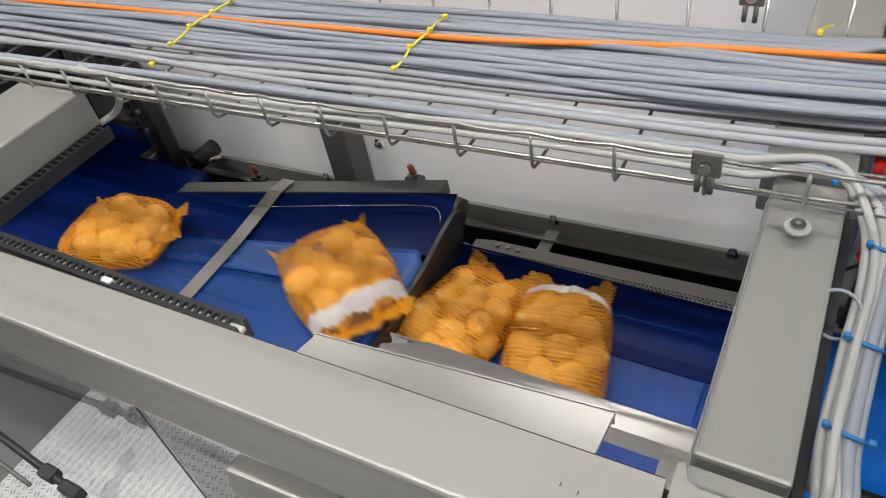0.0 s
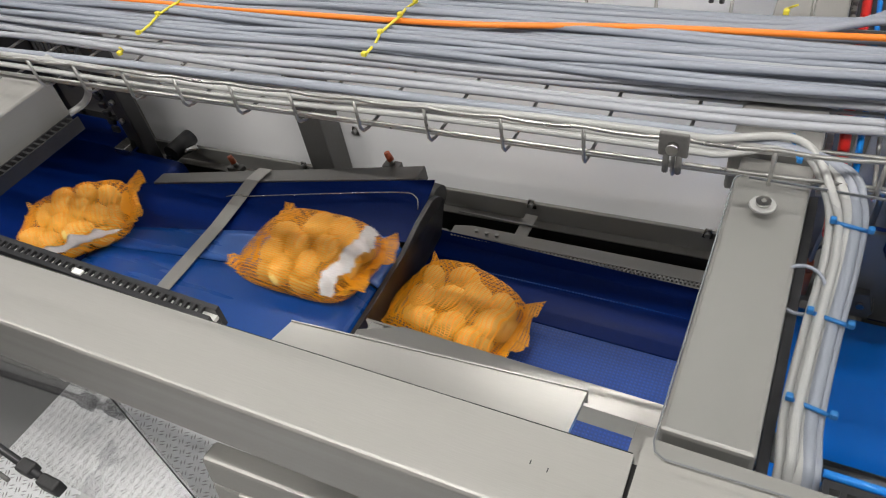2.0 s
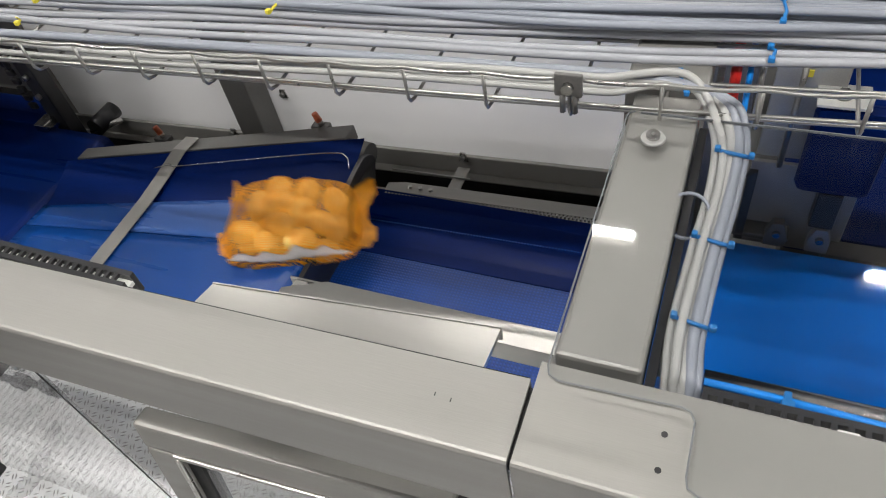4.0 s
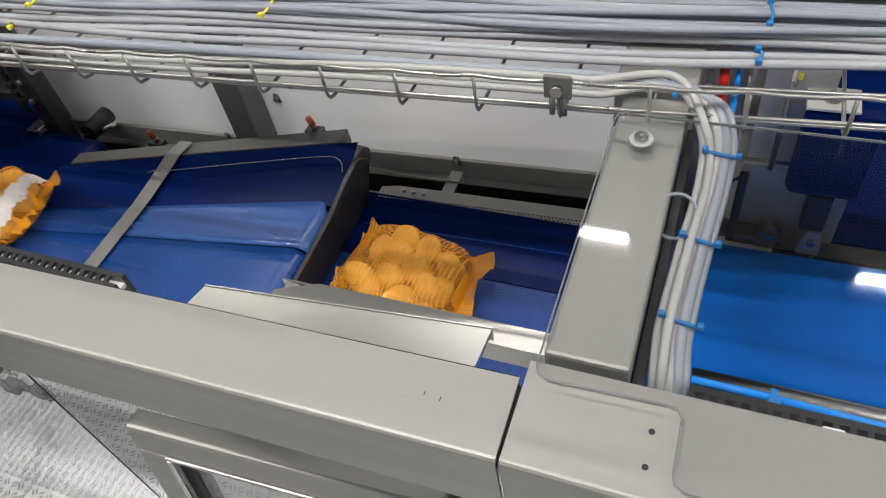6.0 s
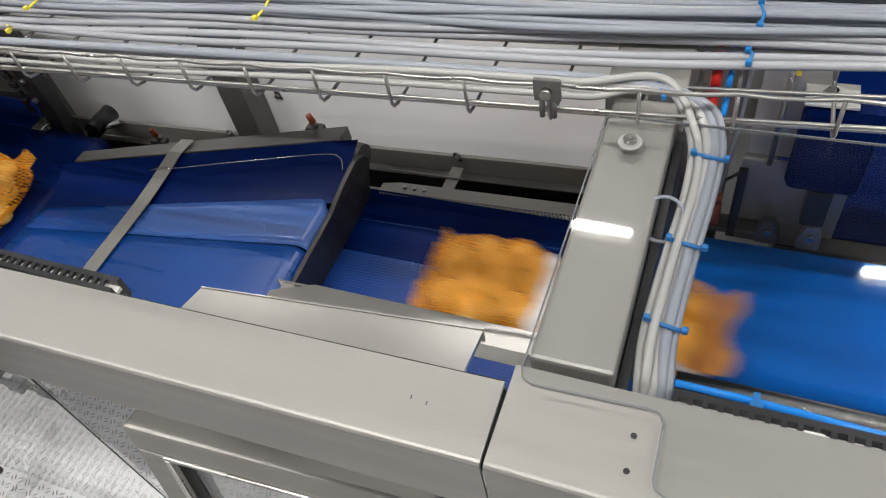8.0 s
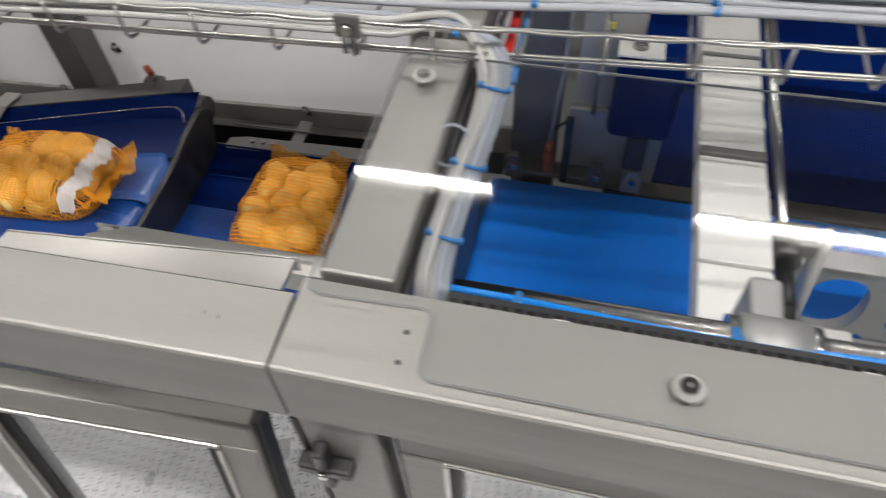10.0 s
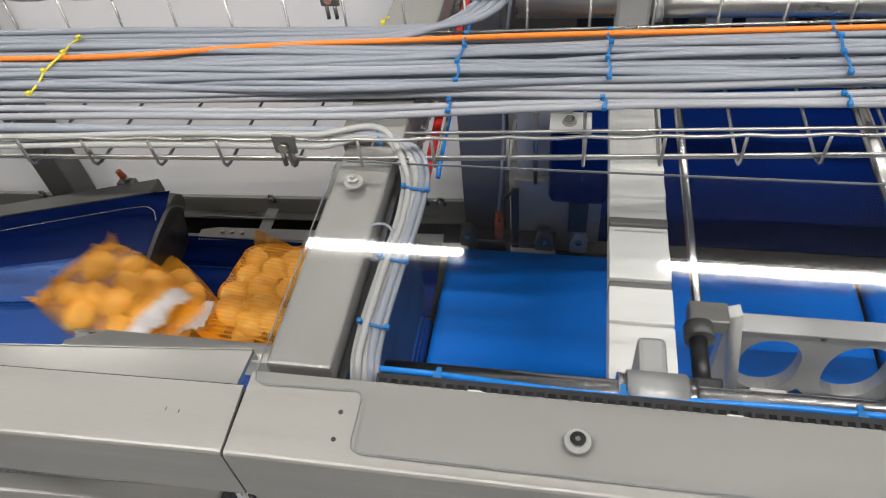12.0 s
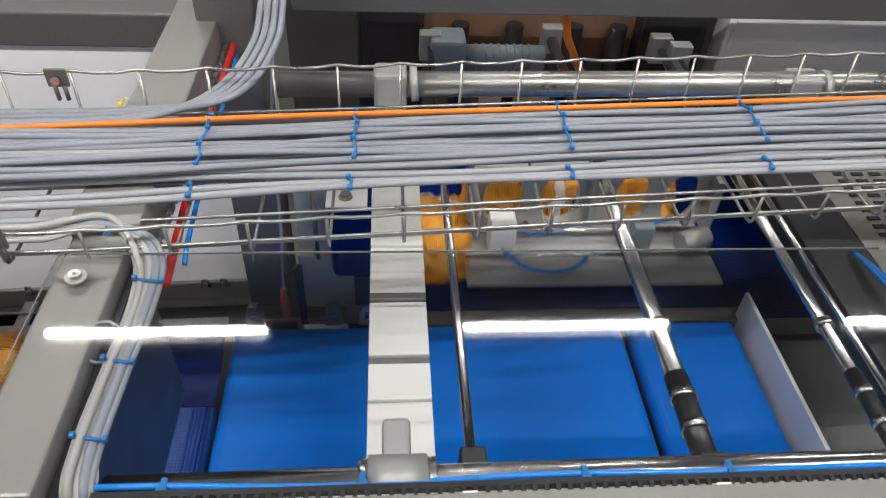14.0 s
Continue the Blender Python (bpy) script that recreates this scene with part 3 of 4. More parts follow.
for a, b in zip(rows, rows[1:]):
    bm.faces.new((a[0], a[1], b[1], b[0]))
bmesh.ops.recalc_face_normals(bm, faces=bm.faces)
bmesh.ops.solidify(bm, geom=list(bm.faces), thickness=-0.002)
part("cross_strip", bm, STEEL_Y, b2, "flat steel joint strip across the belt")
part("pusher_bar", tube([(-1.86, 0.97, 0.36), (-1.79, 1.05, 0.36)], 0.010, 12), CHROME, b2)
b2.location.z -= 0.031
b2.rotation_euler = (0, -radians(4), 0)
# Feed belt takes the same blue, darkened for shade.
b0 = belt(0.30, 0.90, 0.358, -5.2, -1.68, BELT_SHADED, "blue feed conveyor with shade put into its dark belt colour")
part("body", box(-5.1, -1.70, 0.32, 0.88, 0.20, 0.295), STEEL_DARK, b0)
part("side_belt", prism([(0.90, 0.355), (0.94, 0.37), (0.965, 0.41), (0.969, 0.41), (0.945, 0.365), (0.90, 0.350)], -2.6, -1.90, "x"), BELT_SHADED, b0, "dark blue upturned side belt")
drive = thing("drive_frame", (-1.85, 0.95, 0.42), "dark steel drive frame with bolts", "frame")
part("upright", box(-1.78, -1.72, 0.92, 0.97, 0.0, 0.80, 0.004), BLACK, drive)
part("head", box(-2.05, -1.72, 0.92, 0.97, 0.80, 0.86, 0.004), BLACK, drive)
part("plate", box(-2.05, -1.80, 0.955, 0.965, 0.45, 0.80), STEEL_DARK, drive)
part("bolt_block", box(-1.80, -1.755, 0.87, 0.93, 0.36, 0.388, 0.004), CHROME, drive)
for k in range(6):
    part("cable", tube(curve([(-1.98 + k * 0.03, 0.93, 0.80), (-1.95 + k * 0.035, 0.90, 0.68 - 0.02 * k), (-1.86 + k * 0.02, 0.89, 0.60 + 0.02 * k), (-1.80, 0.93, 0.72)]), 0.006, 8), BLACK, drive)
for k in range(5):
    part("bolt", tube([(-1.75, 0.918, 0.47 + k * 0.07), (-1.75, 0.905, 0.47 + k * 0.07)], 0.009, 6), ZINC, drive)
part("housing", box(-2.60, -2.03, 0.975, 1.09, 0.20, 0.86, 0.01), BLACK, drive, "black drive housing")
for k in range(14):
    part("chain_link", box(-1.815, -1.785, 0.905, 0.918, 0.42 + k * 0.031, 0.442 + k * 0.031, 0.004), RUBBER, drive)
part("roller", tube([(-1.69, 0.98, 0.30), (-1.69, 1.08, 0.30)], 0.03, 16), BLACK, drive)
part("hood", box(-2.75, -2.06, 0.62, 0.955, 0.50, 0.80, 0.01), BLACK, drive, "black hood over the feed belt")
drive.location.x -= 0.15

# guide behind the front cover
guide = thing("guide_plate", (-0.28, 0.13, 0.9), "bright bent steel guide plate at the belt front", "guide plate")
part("plate", prism([(-0.53, 0.05), (-0.134, 0.05), (-0.128, 0.154), (-0.512, 0.124)], 0.941, 0.949), GUIDE, guide)
part("lip", prism([(-0.512, 0.1245), (-0.128, 0.1545), (-0.128, 0.1565), (-0.512, 0.1265)], 0.925, 0.9505), GUIDE, guide)
part("bracket", box(-0.40, -0.36, 0.0115, 0.052, 0.90, 0.94), STEEL, guide)
guide2 = thing("guide_rail", (-0.25, 0.19, 0.87), "folded steel guide rail beside the belt", "guide rail")
part("top", prism([(-0.46, 0.180), (-0.40, 0.205), (-0.03, 0.205), (-0.03, 0.172), (-0.46, 0.172)], 0.885, 0.889), GUIDE, guide2)
part("end_plate", box(-0.075, -0.03, 0.09, 0.17, 0.885, 0.889), STEEL, guide2)
part("leg", box(-0.45, -0.43, 0.18, 0.20, 0.0, 0.885), STEEL, guide2)
part("web", box(-0.46, -0.03, 0.202, 0.205, 0.80, 0.884), GUIDE, guide2)


def duct(x0, x1, y, z, label):
    """A black perforated cable duct."""
    t = thing("cable_duct", ((x0 + x1) / 2, y, z - 0.03), label, "cable duct", "cable ducts")
    bm = bmesh.new()
    box(x0, x1, y - 0.011, y - 0.0045, z - 0.03, z, 0, bm)
    box(x0, x1, y + 0.0045, y + 0.011, z - 0.03, z, 0, bm)
    n = int((x1 - x0) / 0.012)
    for i in range(n):
        box(x0 + i * 0.012, x0 + i * 0.012 + 0.0045, y - 0.0045, y + 0.0045, z - 0.004, z, 0, bm)
    part("body", bm, BLACK, t, smooth=False)
    part("insert", box(x0, x1, y - 0.0042, y + 0.0042, z - 0.014, z - 0.009), ALU, t, "pale strip inside the duct")
    for i in range(int((x1 - x0) / 0.26)):
        x = x0 + 0.1 + i * 0.26
        part("tie_mount", box(x, x + 0.016, y - 0.009, y - 0.001, z - 0.001, z + 0.003, 0.0012), WHITE, t)


duct(-2.4, -0.52, 0.038, 1.062, "black perforated cable duct beside the cover")
duct(0.09, 2.2, 0.0465, 1.083, "black perforated cable duct beside the cover")

cross_duct = thing("cable_duct", (-1.085, 0.15, 1.0), "black perforated cable duct along the cross beam", "cable duct", "cable ducts")
bm = bmesh.new()
for a in (-1.097, -1.076):
    box(a, a + 0.003, 0.03, 0.33, 1.005, 1.03, 0, bm)
for k in range(25):
    box(-1.094, -1.076, 0.035 + k * 0.0118, 0.039 + k * 0.0118, 1.022, 1.029, 0, bm)
part("body", bm, BLACK, cross_duct, smooth=False)
nozzle = thing("proximity_sensor", (-1.18, 0.29, 0.97), "grey barrel sensor with a curled cable", "sensor")
part("barrel", tube([(-1.19, 0.27, 0.985), (-1.14, 0.32, 1.01)], 0.017, 14), MOTOR, nozzle)
part("cable", tube(curve([(-1.14, 0.32, 1.01), (-1.08, 0.36, 1.04), (-1.07, 0.37, 1.08), (-1.12, 0.36, 1.12)]), 0.006, 8), CABLE_L, nozzle)
part("bracket", box(-1.15, -1.10, 0.305, 0.312, 0.99, 1.03, 0.002), STEEL_DARK, nozzle)

# ---- shafts, arm and pusher ----
shaft = thing("front_shaft", (1.1, 0.088, 1.03), "polished steel shaft behind the cover", "shaft", "shafts")
part("shaft", tube([(0.09, 0.076, 1.052), (2.2, 0.085, 1.052)], 0.0155, 20), CHROME, shaft)
hose = thing("air_hose", (1.1, 0.068, 1.05), "bright blue air hoses tied along the shaft", "hose", "air hoses")
for k, (dy, dz) in enumerate(((0, 0), (0.006, 0.005))):
    pts = [(0.09 + i * 0.05, 0.059 + dy + 0.002 * math.sin(i * 0.8 + k), 1.068 + dz + 0.003 * math.sin(i * 0.5 + k * 2)) for i in range(42)]
    part("hose", tube(pts, 0.0035, 8), HOSE, hose)
for x in (0.155, 0.351, 0.58, 0.735, 0.95, 1.25):
    t = thing("cable_tie", (x, 0.075, 1.05), "blue cable tie round the shaft hoses", "cable tie", "cable ties")
    part("strap", box(x - 0.003, x + 0.003, 0.054, 0.074, 1.073, 1.079, 0.001), TIE_B, t)
    part("head", box(x - 0.005, x + 0.005, 0.056, 0.064, 1.075, 1.082, 0.001), TIE_B, t)

kshaft = thing("back_shaft", (0.8, 0.97, 0.99), "thick polished steel shaft across the machine", "shaft", "shafts")
part("shaft", tube([(0.16, 0.97, 1.005), (2.2, 0.97, 1.03)], 0.026, 24), ZINC, kshaft)
for x in (0.385, 1.24):
    part("clamp_block", box(x - 0.033, x + 0.033, 0.94, 1.0, 0.96, 1.042, 0.008), CAST, kshaft, "cast clamp block")
    part("collar", tube([(x + 0.04, 0.97, 1.01), (x + 0.055, 0.97, 1.011)], 0.036, 20), CAST, kshaft)

arm = thing("swing_arm", (0.395, 0.55, 0.85), "white aluminium cross arm with stepped top", "arm")
ys = [0.17, 0.262, 0.268, 0.33, 0.345, 0.40, 0.455, 0.47, 0.52, 0.535, 0.58, 0.592, 0.68, 0.93]
for i, (a, b) in enumerate(zip(ys, ys[1:])):
    up = 0.0 if i in (1, 3, 5, 7, 9, 11) else 0.006
    part("segment", box(0.349, 0.437, a, b - 0.0008, 0.885, 0.922 + up, 0.0015), STEEL_DARK if i in (3, 6) else ALU, arm)
for x in (0.361, 0.423):
    part("hole", tube([(x, 0.274, 0.92), (x, 0.274, 0.9265)], 0.004, 12), BLACK, arm)
bear = thing("bearing_block", (0.395, 0.1, 1.0), "cast grey clamp bearing on the front shaft", "bearing")
part("ring", tube([(0.356, 0.078, 1.050), (0.418, 0.078, 1.050)], 0.0275, 24), CAST, bear)
part("foot", box(0.370, 0.402, 0.085, 0.155, 0.928, 1.055, 0.006), CAST, bear)
for x in (0.346, 0.418):
    part("collar", tube([(x, 0.078, 1.050), (x + 0.01, 0.078, 1.050)], 0.024, 20), CHROME, bear)

for x, r, y0, y1 in ((0.50, 0.0085, 0.26, 1.55), (0.857, 0.0165, 0.24, 1.6), (1.168, 0.011, 0.24, 1.55), (1.21, 0.006, 0.24, 1.5)):
    t = thing("guide_rod", (x, 0.9, 0.79 - r), "polished steel guide rod for the pusher", "rod", "guide rods")
    part("rod", tube([(x, y0, 0.79), (x, y1, 0.79)], r, 16), CHROME, t)
    part("end_block", box(x - 0.03, x + 0.03, y1, y1 + 0.04, 0.75, 0.83, 0.004), CAST, t)
    part("end_block", box(x - 0.02, x + 0.02, y0 - 0.03, y0, 0.76, 0.82, 0.004), BLACK, t)
    if r > 0.01:
        part("sleeve", tube([(x, y0, 0.79), (x, 0.40, 0.79)], r + 0.003, 16), BLACK, t, "black rubber sleeve")
        for yy in (0.29, 0.35, 0.50):
            part("ring", tube([(x, yy, 0.79), (x, yy + 0.015, 0.79)], r + 0.006, 16), CHROME, t)


def paddle(x0, x1, y, z0, z1):
    """An upright plate with two oval holes through it."""
    bm = bmesh.new()
    n = 28
    mids = [x0 + (x1 - x0) * f for f in (0.29, 0.75)]
    hw, hh = (x1 - x0) * 0.165, (z1 - z0) * 0.41
    zc = (z0 + z1) / 2 - 0.014
    split = (x0 + x1) / 2
    cells = ((x0, split, mids[0]), (split, x1, mids[1]))
    for a, b, cx in cells:
        for yy, flip in ((y, False), (y + 0.03, True)):
            inner, outer = [], []
            for k in range(n):
                an = 2 * math.pi * k / n
                c, s = math.cos(an), math.sin(an)
                p = 0.85
                ix = cx + hw * math.copysign(abs(c) ** p, c)
                iz = zc + hh * math.copysign(abs(s) ** p, s)
                m = max(abs(c), abs(s))
                ox = cx + (b - cx if c > 0 else cx - a) * c / m
                oz = zc + (z1 - zc if s > 0 else zc - z0) * s / m
                inner.append(bm.verts.new((ix, yy, iz)))
                outer.append(bm.verts.new((ox, yy, oz)))
            for k in range(n):
                j = (k + 1) % n
                bm.faces.new((inner[k], inner[j], outer[j], outer[k]))
            if not flip:
                front = (inner, outer)
            else:
                for k in range(n):
                    j = (k + 1) % n
                    bm.faces.new((front[0][k], front[0][j], inner[j], inner[k]))
                    bm.faces.new((front[1][k], front[1][j], outer[j], outer[k]))
    return bm


PY = 0.575
pusher = thing("pusher", (0.95, PY, 0.30), "grey aluminium pusher with oval cut-outs on guide rods", "pusher")
for x0, x1 in ((0.615, 0.99), (1.02, 1.36)):
    blade = part("paddle", paddle(x0, x1, PY, 0.300, 0.524), PADDLE, pusher, "plate with two oval cut-outs")
    part("top_lip", box(x0, x1, PY - 0.012, PY + 0.034, 0.5245, 0.531, 0.002), PADDLE, blade)
    part("end_plate", box(x1 - 0.012, x1 + 0.012, PY - 0.05, PY - 0.002, 0.31, 0.50, 0.002), CAST, pusher)
part("shelf", box(0.60, 1.345, 0.31, 0.572, 0.296, 0.306, 0.002), PADDLE, pusher, "pale shelf behind the plates")
part("shelf_rail", tube([(0.60, 0.50, 0.345), (1.345, 0.50, 0.345)], 0.009, 12), CHROME, pusher)
part("shelf_rail", tube([(0.60, 0.40, 0.335), (1.345, 0.40, 0.335)], 0.007, 12), CHROME, pusher)
part("cylinder", tube([(1.24, 0.43, 0.35), (1.33, 0.46, 0.35)], 0.032, 18), CAST, pusher, "grey round actuator")
part("air_hose", tube(curve([(0.70, 0.40, 0.36), (0.78, 0.35, 0.33), (0.90, 0.36, 0.315), (0.98, 0.42, 0.33)]), 0.005, 8), HOSE, pusher)
part("side_arm", tube([(0.556, 0.40, 0.80), (0.66, 0.552, 0.33)], 0.014, 4), ALU, pusher, "square aluminium side arm")
part("rod_clamp", box(0.484, 0.545, 0.37, 0.412, 0.774, 0.806, 0.004), STEEL, pusher)
part("bushing", tube([(0.497, 0.265, 0.79), (0.497, 0.36, 0.79)], 0.0135, 18), BLACK, pusher)
part("collar", tube([(0.499, 0.345, 0.79), (0.499, 0.372, 0.79)], 0.0235, 18), STEEL_DARK, pusher)
part("rod_clamp", box(1.15, 1.22, 0.35, 0.39, 0.77, 0.81, 0.008), CAST, pusher)
part("valve_box", box(0.67, 0.745, 0.42, 0.50, 0.306, 0.43, 0.006), WHITE, pusher, "white valve housing")
part("valve_box", box(1.10, 1.16, 0.44, 0.50, 0.306, 0.40, 0.006), MOTOR, pusher)
part("air_hose", tube(curve([(0.72, 0.51, 0.37), (0.80, 0.50, 0.33), (0.95, 0.52, 0.32), (1.10, 0.52, 0.33), (1.22, 0.51, 0.37)]), 0.005, 8), HOSE, pusher)

# ---- things behind the bright belt ----
back = thing("back_plate_frame", (0.3, 1.05, 0.0), "grey steel plates and brackets behind the belt", "frame")
part("plate", box(0.150, 0.285, 1.06, 1.07, 0.47, 0.74, 0.002), PLATE, back)
part("plate", box(0.145, 0.375, 1.045, 1.055, 0.20, 0.465, 0.002), PLATE, back)
part("top_plate", box(0.232, 0.33, 0.995, 1.07, 0.664, 0.671, 0.002), ALU, back)
bolt = part("bolt", tube([(0.278, 1.03, 0.671), (0.278, 1.03, 0.684)], 0.012, 6), CHROME, back)
part("bolt_washer", tube([(0.278, 1.03, 0.6712), (0.278, 1.03, 0.674)], 0.017, 18), ZINC, bolt)
part("edge", box(0.0, 0.26, 1.0, 1.05, 0.26, 0.275, 0.003), STEEL_DARK, back)
part("edge", box(0.34, 1.4, 1.0, 1.05, 0.20, 0.245, 0.003), STEEL_DARK, back)
part("crossbar", box(0.125, 0.46, 1.09, 1.115, 0.74, 0.775, 0.003), BLACK, back)
part("hanger_rod", tube([(0.20, 1.03, 0.47), (0.20, 1.03, 0.74)], 0.006, 8), ZINC, back)
for x, m in ((0.02, STEEL_DARK), (0.23, STEEL_DARK), (0.322, CAST)):
    foot = part("bracket", prism([(x - 0.024, 0.25), (x + 0.024, 0.25), (x + 0.024, 0.29), (x + 0.012, 0.325), (x - 0.012, 0.325), (x - 0.024, 0.29)], 0.995, 1.018, "y", bevel=0.002), m, back)
    part("bracket_bolt", tube([(x, 0.995, 0.295), (x, 0.985, 0.295)], 0.009, 6), CHROME, foot)
sens = thing("light_sensor", (0.16, 0.97, 0.30), "upright sensor bracket with red and orange parts", "sensor")
part("bracket", box(0.140, 0.160, 1.0, 1.012, 0.25, 0.47, 0.002), BLACK, sens)
part("arm", tube([(0.112, 1.0, 0.43), (0.150, 1.0, 0.47)], 0.004, 6), BLACK, sens)
part("eye", tube([(0.108, 0.99, 0.30), (0.108, 0.99, 0.37)], 0.012, 12), COPPER, sens, "red sensor body")
part("cap", tube([(0.108, 0.99, 0.37), (0.108, 0.99, 0.40)], 0.009, 12), COPPER, sens)
part("cable", tube(curve([(0.108, 0.99, 0.40), (0.122, 1.0, 0.6), (0.13, 1.02, 0.85), (0.15, 1.03, 1.05)]), 0.004, 8), CABLE, sens)
cyl = thing("blue_cylinder", (0.37, 1.02, 0.45), "dark blue rounded housing behind the arm", "housing")
part("housing", box(0.235, 0.385, 0.995, 1.04, 0.43, 0.66, 0.02), BELT_SHADED, cyl)
part("foot", box(0.29, 0.34, 1.0, 1.04, 0.325, 0.432, 0.004), BLACK, cyl)
chain = thing("perforated_duct", (1.55, 1.0, 0.5), "grey steel side frame with a slotted wire grille", "frame")
part("frame", box(1.47, 1.63, 0.45, 1.9, 0.40, 0.52, 0.004), BLACK, chain)
part("side", box(1.635, 1.95, 0.6, 1.9, 0.50, 0.517), STEEL, chain)
bm = bmesh.new()
for i in range(36):
    for j in range(4):
        box(1.70 + j * 0.055, 1.735 + j * 0.055, 0.64 + i * 0.034, 0.654 + i * 0.034, 0.516, 0.520, 0, bm)
part("perforation", bm, RUBBER, chain, smooth=False)["kind"] = "stuff"
for k in range(3):
    part("hose", tube(curve([(1.52 + k * 0.02, 0.62, 0.60), (1.56 + k * 0.02, 0.75, 0.58), (1.58, 0.98, 0.53)]), 0.005, 8), HOSE, chain)

# far machine
top = thing("top_beam", (1.2, 1.55, 1.2), "long grey steel beam above the far side", "beam", "cross beams")
part("beam", box(0.16, 3.0, 1.30, 1.40, 1.005, 1.22, 0.005), STEEL_DARK, top)
top2 = thing("top_beam", (-1.2, 1.35, 1.2), "long grey steel beam above the white panels", "beam", "cross beams")
part("beam", box(-3.0, -0.055, 1.165, 1.30, 0.978, 1.056, 0.005), STEEL_DARK, top2)
motor = thing("gear_motor", (0.66, 1.55, 0.7), "blue-grey gear motor with a ribbed body", "motor")
part("gearbox", box(0.50, 0.60, 1.52, 1.62, 0.70, 0.825, 0.012), MOTOR, motor)
drum = part("body", tube([(0.60, 1.57, 0.755), (0.83, 1.57, 0.755)], 0.036, 20), MOTOR, motor)
for i in range(8):
    part("rib", tube([(0.63 + i * 0.022, 1.57, 0.755), (0.635 + i * 0.022, 1.57, 0.755)], 0.039, 20), MOTOR, drum)
part("power_cable", tube(curve([(0.96, 1.56, 0.70), (0.90, 1.50, 0.80), (0.86, 1.50, 0.95), (0.87, 1.50, 1.5)]), 0.011, 8), ORANGE, motor, "orange power cable")
solid("board", box(0.5, 1.25, 1.95, 1.98, 0.55, 1.1), BROWN, "brown board behind the motor", "board")


def housing(x0, x1, y0, y1, z0, z1, m, label):
    """A machine housing: body, a front cover set proud, its screws, a top cap."""
    t = thing("machine_housing", ((x0 + x1) / 2, y0, z0), label, "housing", "far housings")
    part("body", box(x0, x1, y0, y1, z0, z1, 0.008), m, t)
    cover = part("front_cover", box(x0 + 0.02, x1 - 0.02, y0 - 0.006, y0 - 0.0005, z0 + 0.05, z1 - 0.06, 0.002), m, t)
    for x in (x0 + 0.04, x1 - 0.04):
        part("screw", tube([(x, y0 - 0.006, z1 - 0.09), (x, y0 - 0.010, z1 - 0.09)], 0.006, 8), ZINC, cover)
    part("top_cap", box(x0 - 0.006, x1 + 0.006, y0 - 0.008, y1 + 0.006, z1 + 0.001, z1 + 0.02, 0.004), m, t)
    return t


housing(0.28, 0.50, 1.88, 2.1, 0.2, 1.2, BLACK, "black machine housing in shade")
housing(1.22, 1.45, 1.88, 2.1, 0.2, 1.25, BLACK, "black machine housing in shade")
pale = housing(1.5, 3.0, 1.85, 1.95, 0.2, 1.4, PANEL, "pale machine panel beyond the take-off belt")
part("cable", tube(curve([(1.56, 1.84, 1.22), (1.58, 1.80, 1.08), (1.54, 1.80, 0.98), (1.46, 1.82, 0.95)], 6), 0.008, 8), BLACK, pale, "hanging black cable")
part("cable", tube(curve([(2.0, 1.80, 1.20), (1.95, 1.72, 1.0), (1.80, 1.68, 0.92), (1.62, 1.66, 0.90)], 6), 0.014, 8), STEEL_DARK, pale, "thick grey hose")
solid("wall_panel", box(-0.02, 3.0, 2.4, 2.44, 0.0, 1.5), STEEL_DARK, "dull steel panel beyond the take-off belt", "panel", "wall panels")
t = thing("far_bracket", (0.95, 1.2, 0.5), "white brackets and tubes behind the pusher", "bracket")
for x in (0.62, 0.80, 1.0, 1.15):
    part("tube", tube([(x, 1.9, 0.3), (x, 1.9, 0.7)], 0.03, 12), BLACK, t)
part("plate", box(0.7, 0.95, 1.88, 1.895, 0.35, 0.50), WHITE, t)
solid("warning_label", box(0.20, 0.218, 1.055, 1.0595, 0.69, 0.705), TIE_Y, "small yellow warning label on the frame", "label")
red = thing("red_hose", (-0.02, 0.8, 0.5), "red safety hose rising beside the beam", "hose", "air hoses")
part("hose", tube(curve([(0.072, 0.40, 1.02), (0.072, 0.5, 1.03), (0.07, 0.7, 1.04), (0.07, 1.0, 1.045), (0.07, 1.6, 1.05)]), 0.007, 10), RED, red)
part("blue_hose", tube(curve([(0.086, 0.45, 1.01), (0.088, 0.5, 1.03), (0.088, 0.7, 1.045), (0.085, 1.0, 1.05)]), 0.004, 8), HOSE, red)
bm = bmesh.new()
for k in range(40):
    box(0.050, 0.058, 0.45 + k * 0.028, 0.468 + k * 0.028, 1.03 + 0.003 * (k % 2), 1.046, 0.0015, bm)
part("drag_chain", bm, ZINC, red, "small steel drag chain")

# ---- cable tray ----
def skew(x):
    return 0.05 * x if x < 0 else 0.075 * x


tray = thing("cable_tray", (0, 0.53, 1.10), "zinc wire basket tray full of cables", "cable tray")
XS = [-2.4 + i * 0.1 for i in range(46)]
for y, z, wav in ((0.374, 1.142, 0.0018), (0.379, 1.106, 0), (0.392, 1.0915, 0), (0.45, 1.0915, 0), (0.53, 1.0915, 0), (0.61, 1.0915, 0), (0.694, 1.106, 0), (0.703, 1.178, 0.003)):
    pts = [(x + d, y + skew(x + d), z + wav * math.cos(2 * math.pi * (d / 0.1))) for x in XS for d in (0, 0.033, 0.066)]
    part("long_wire", tube(pts, 0.0026, 6), ZINC, tray)
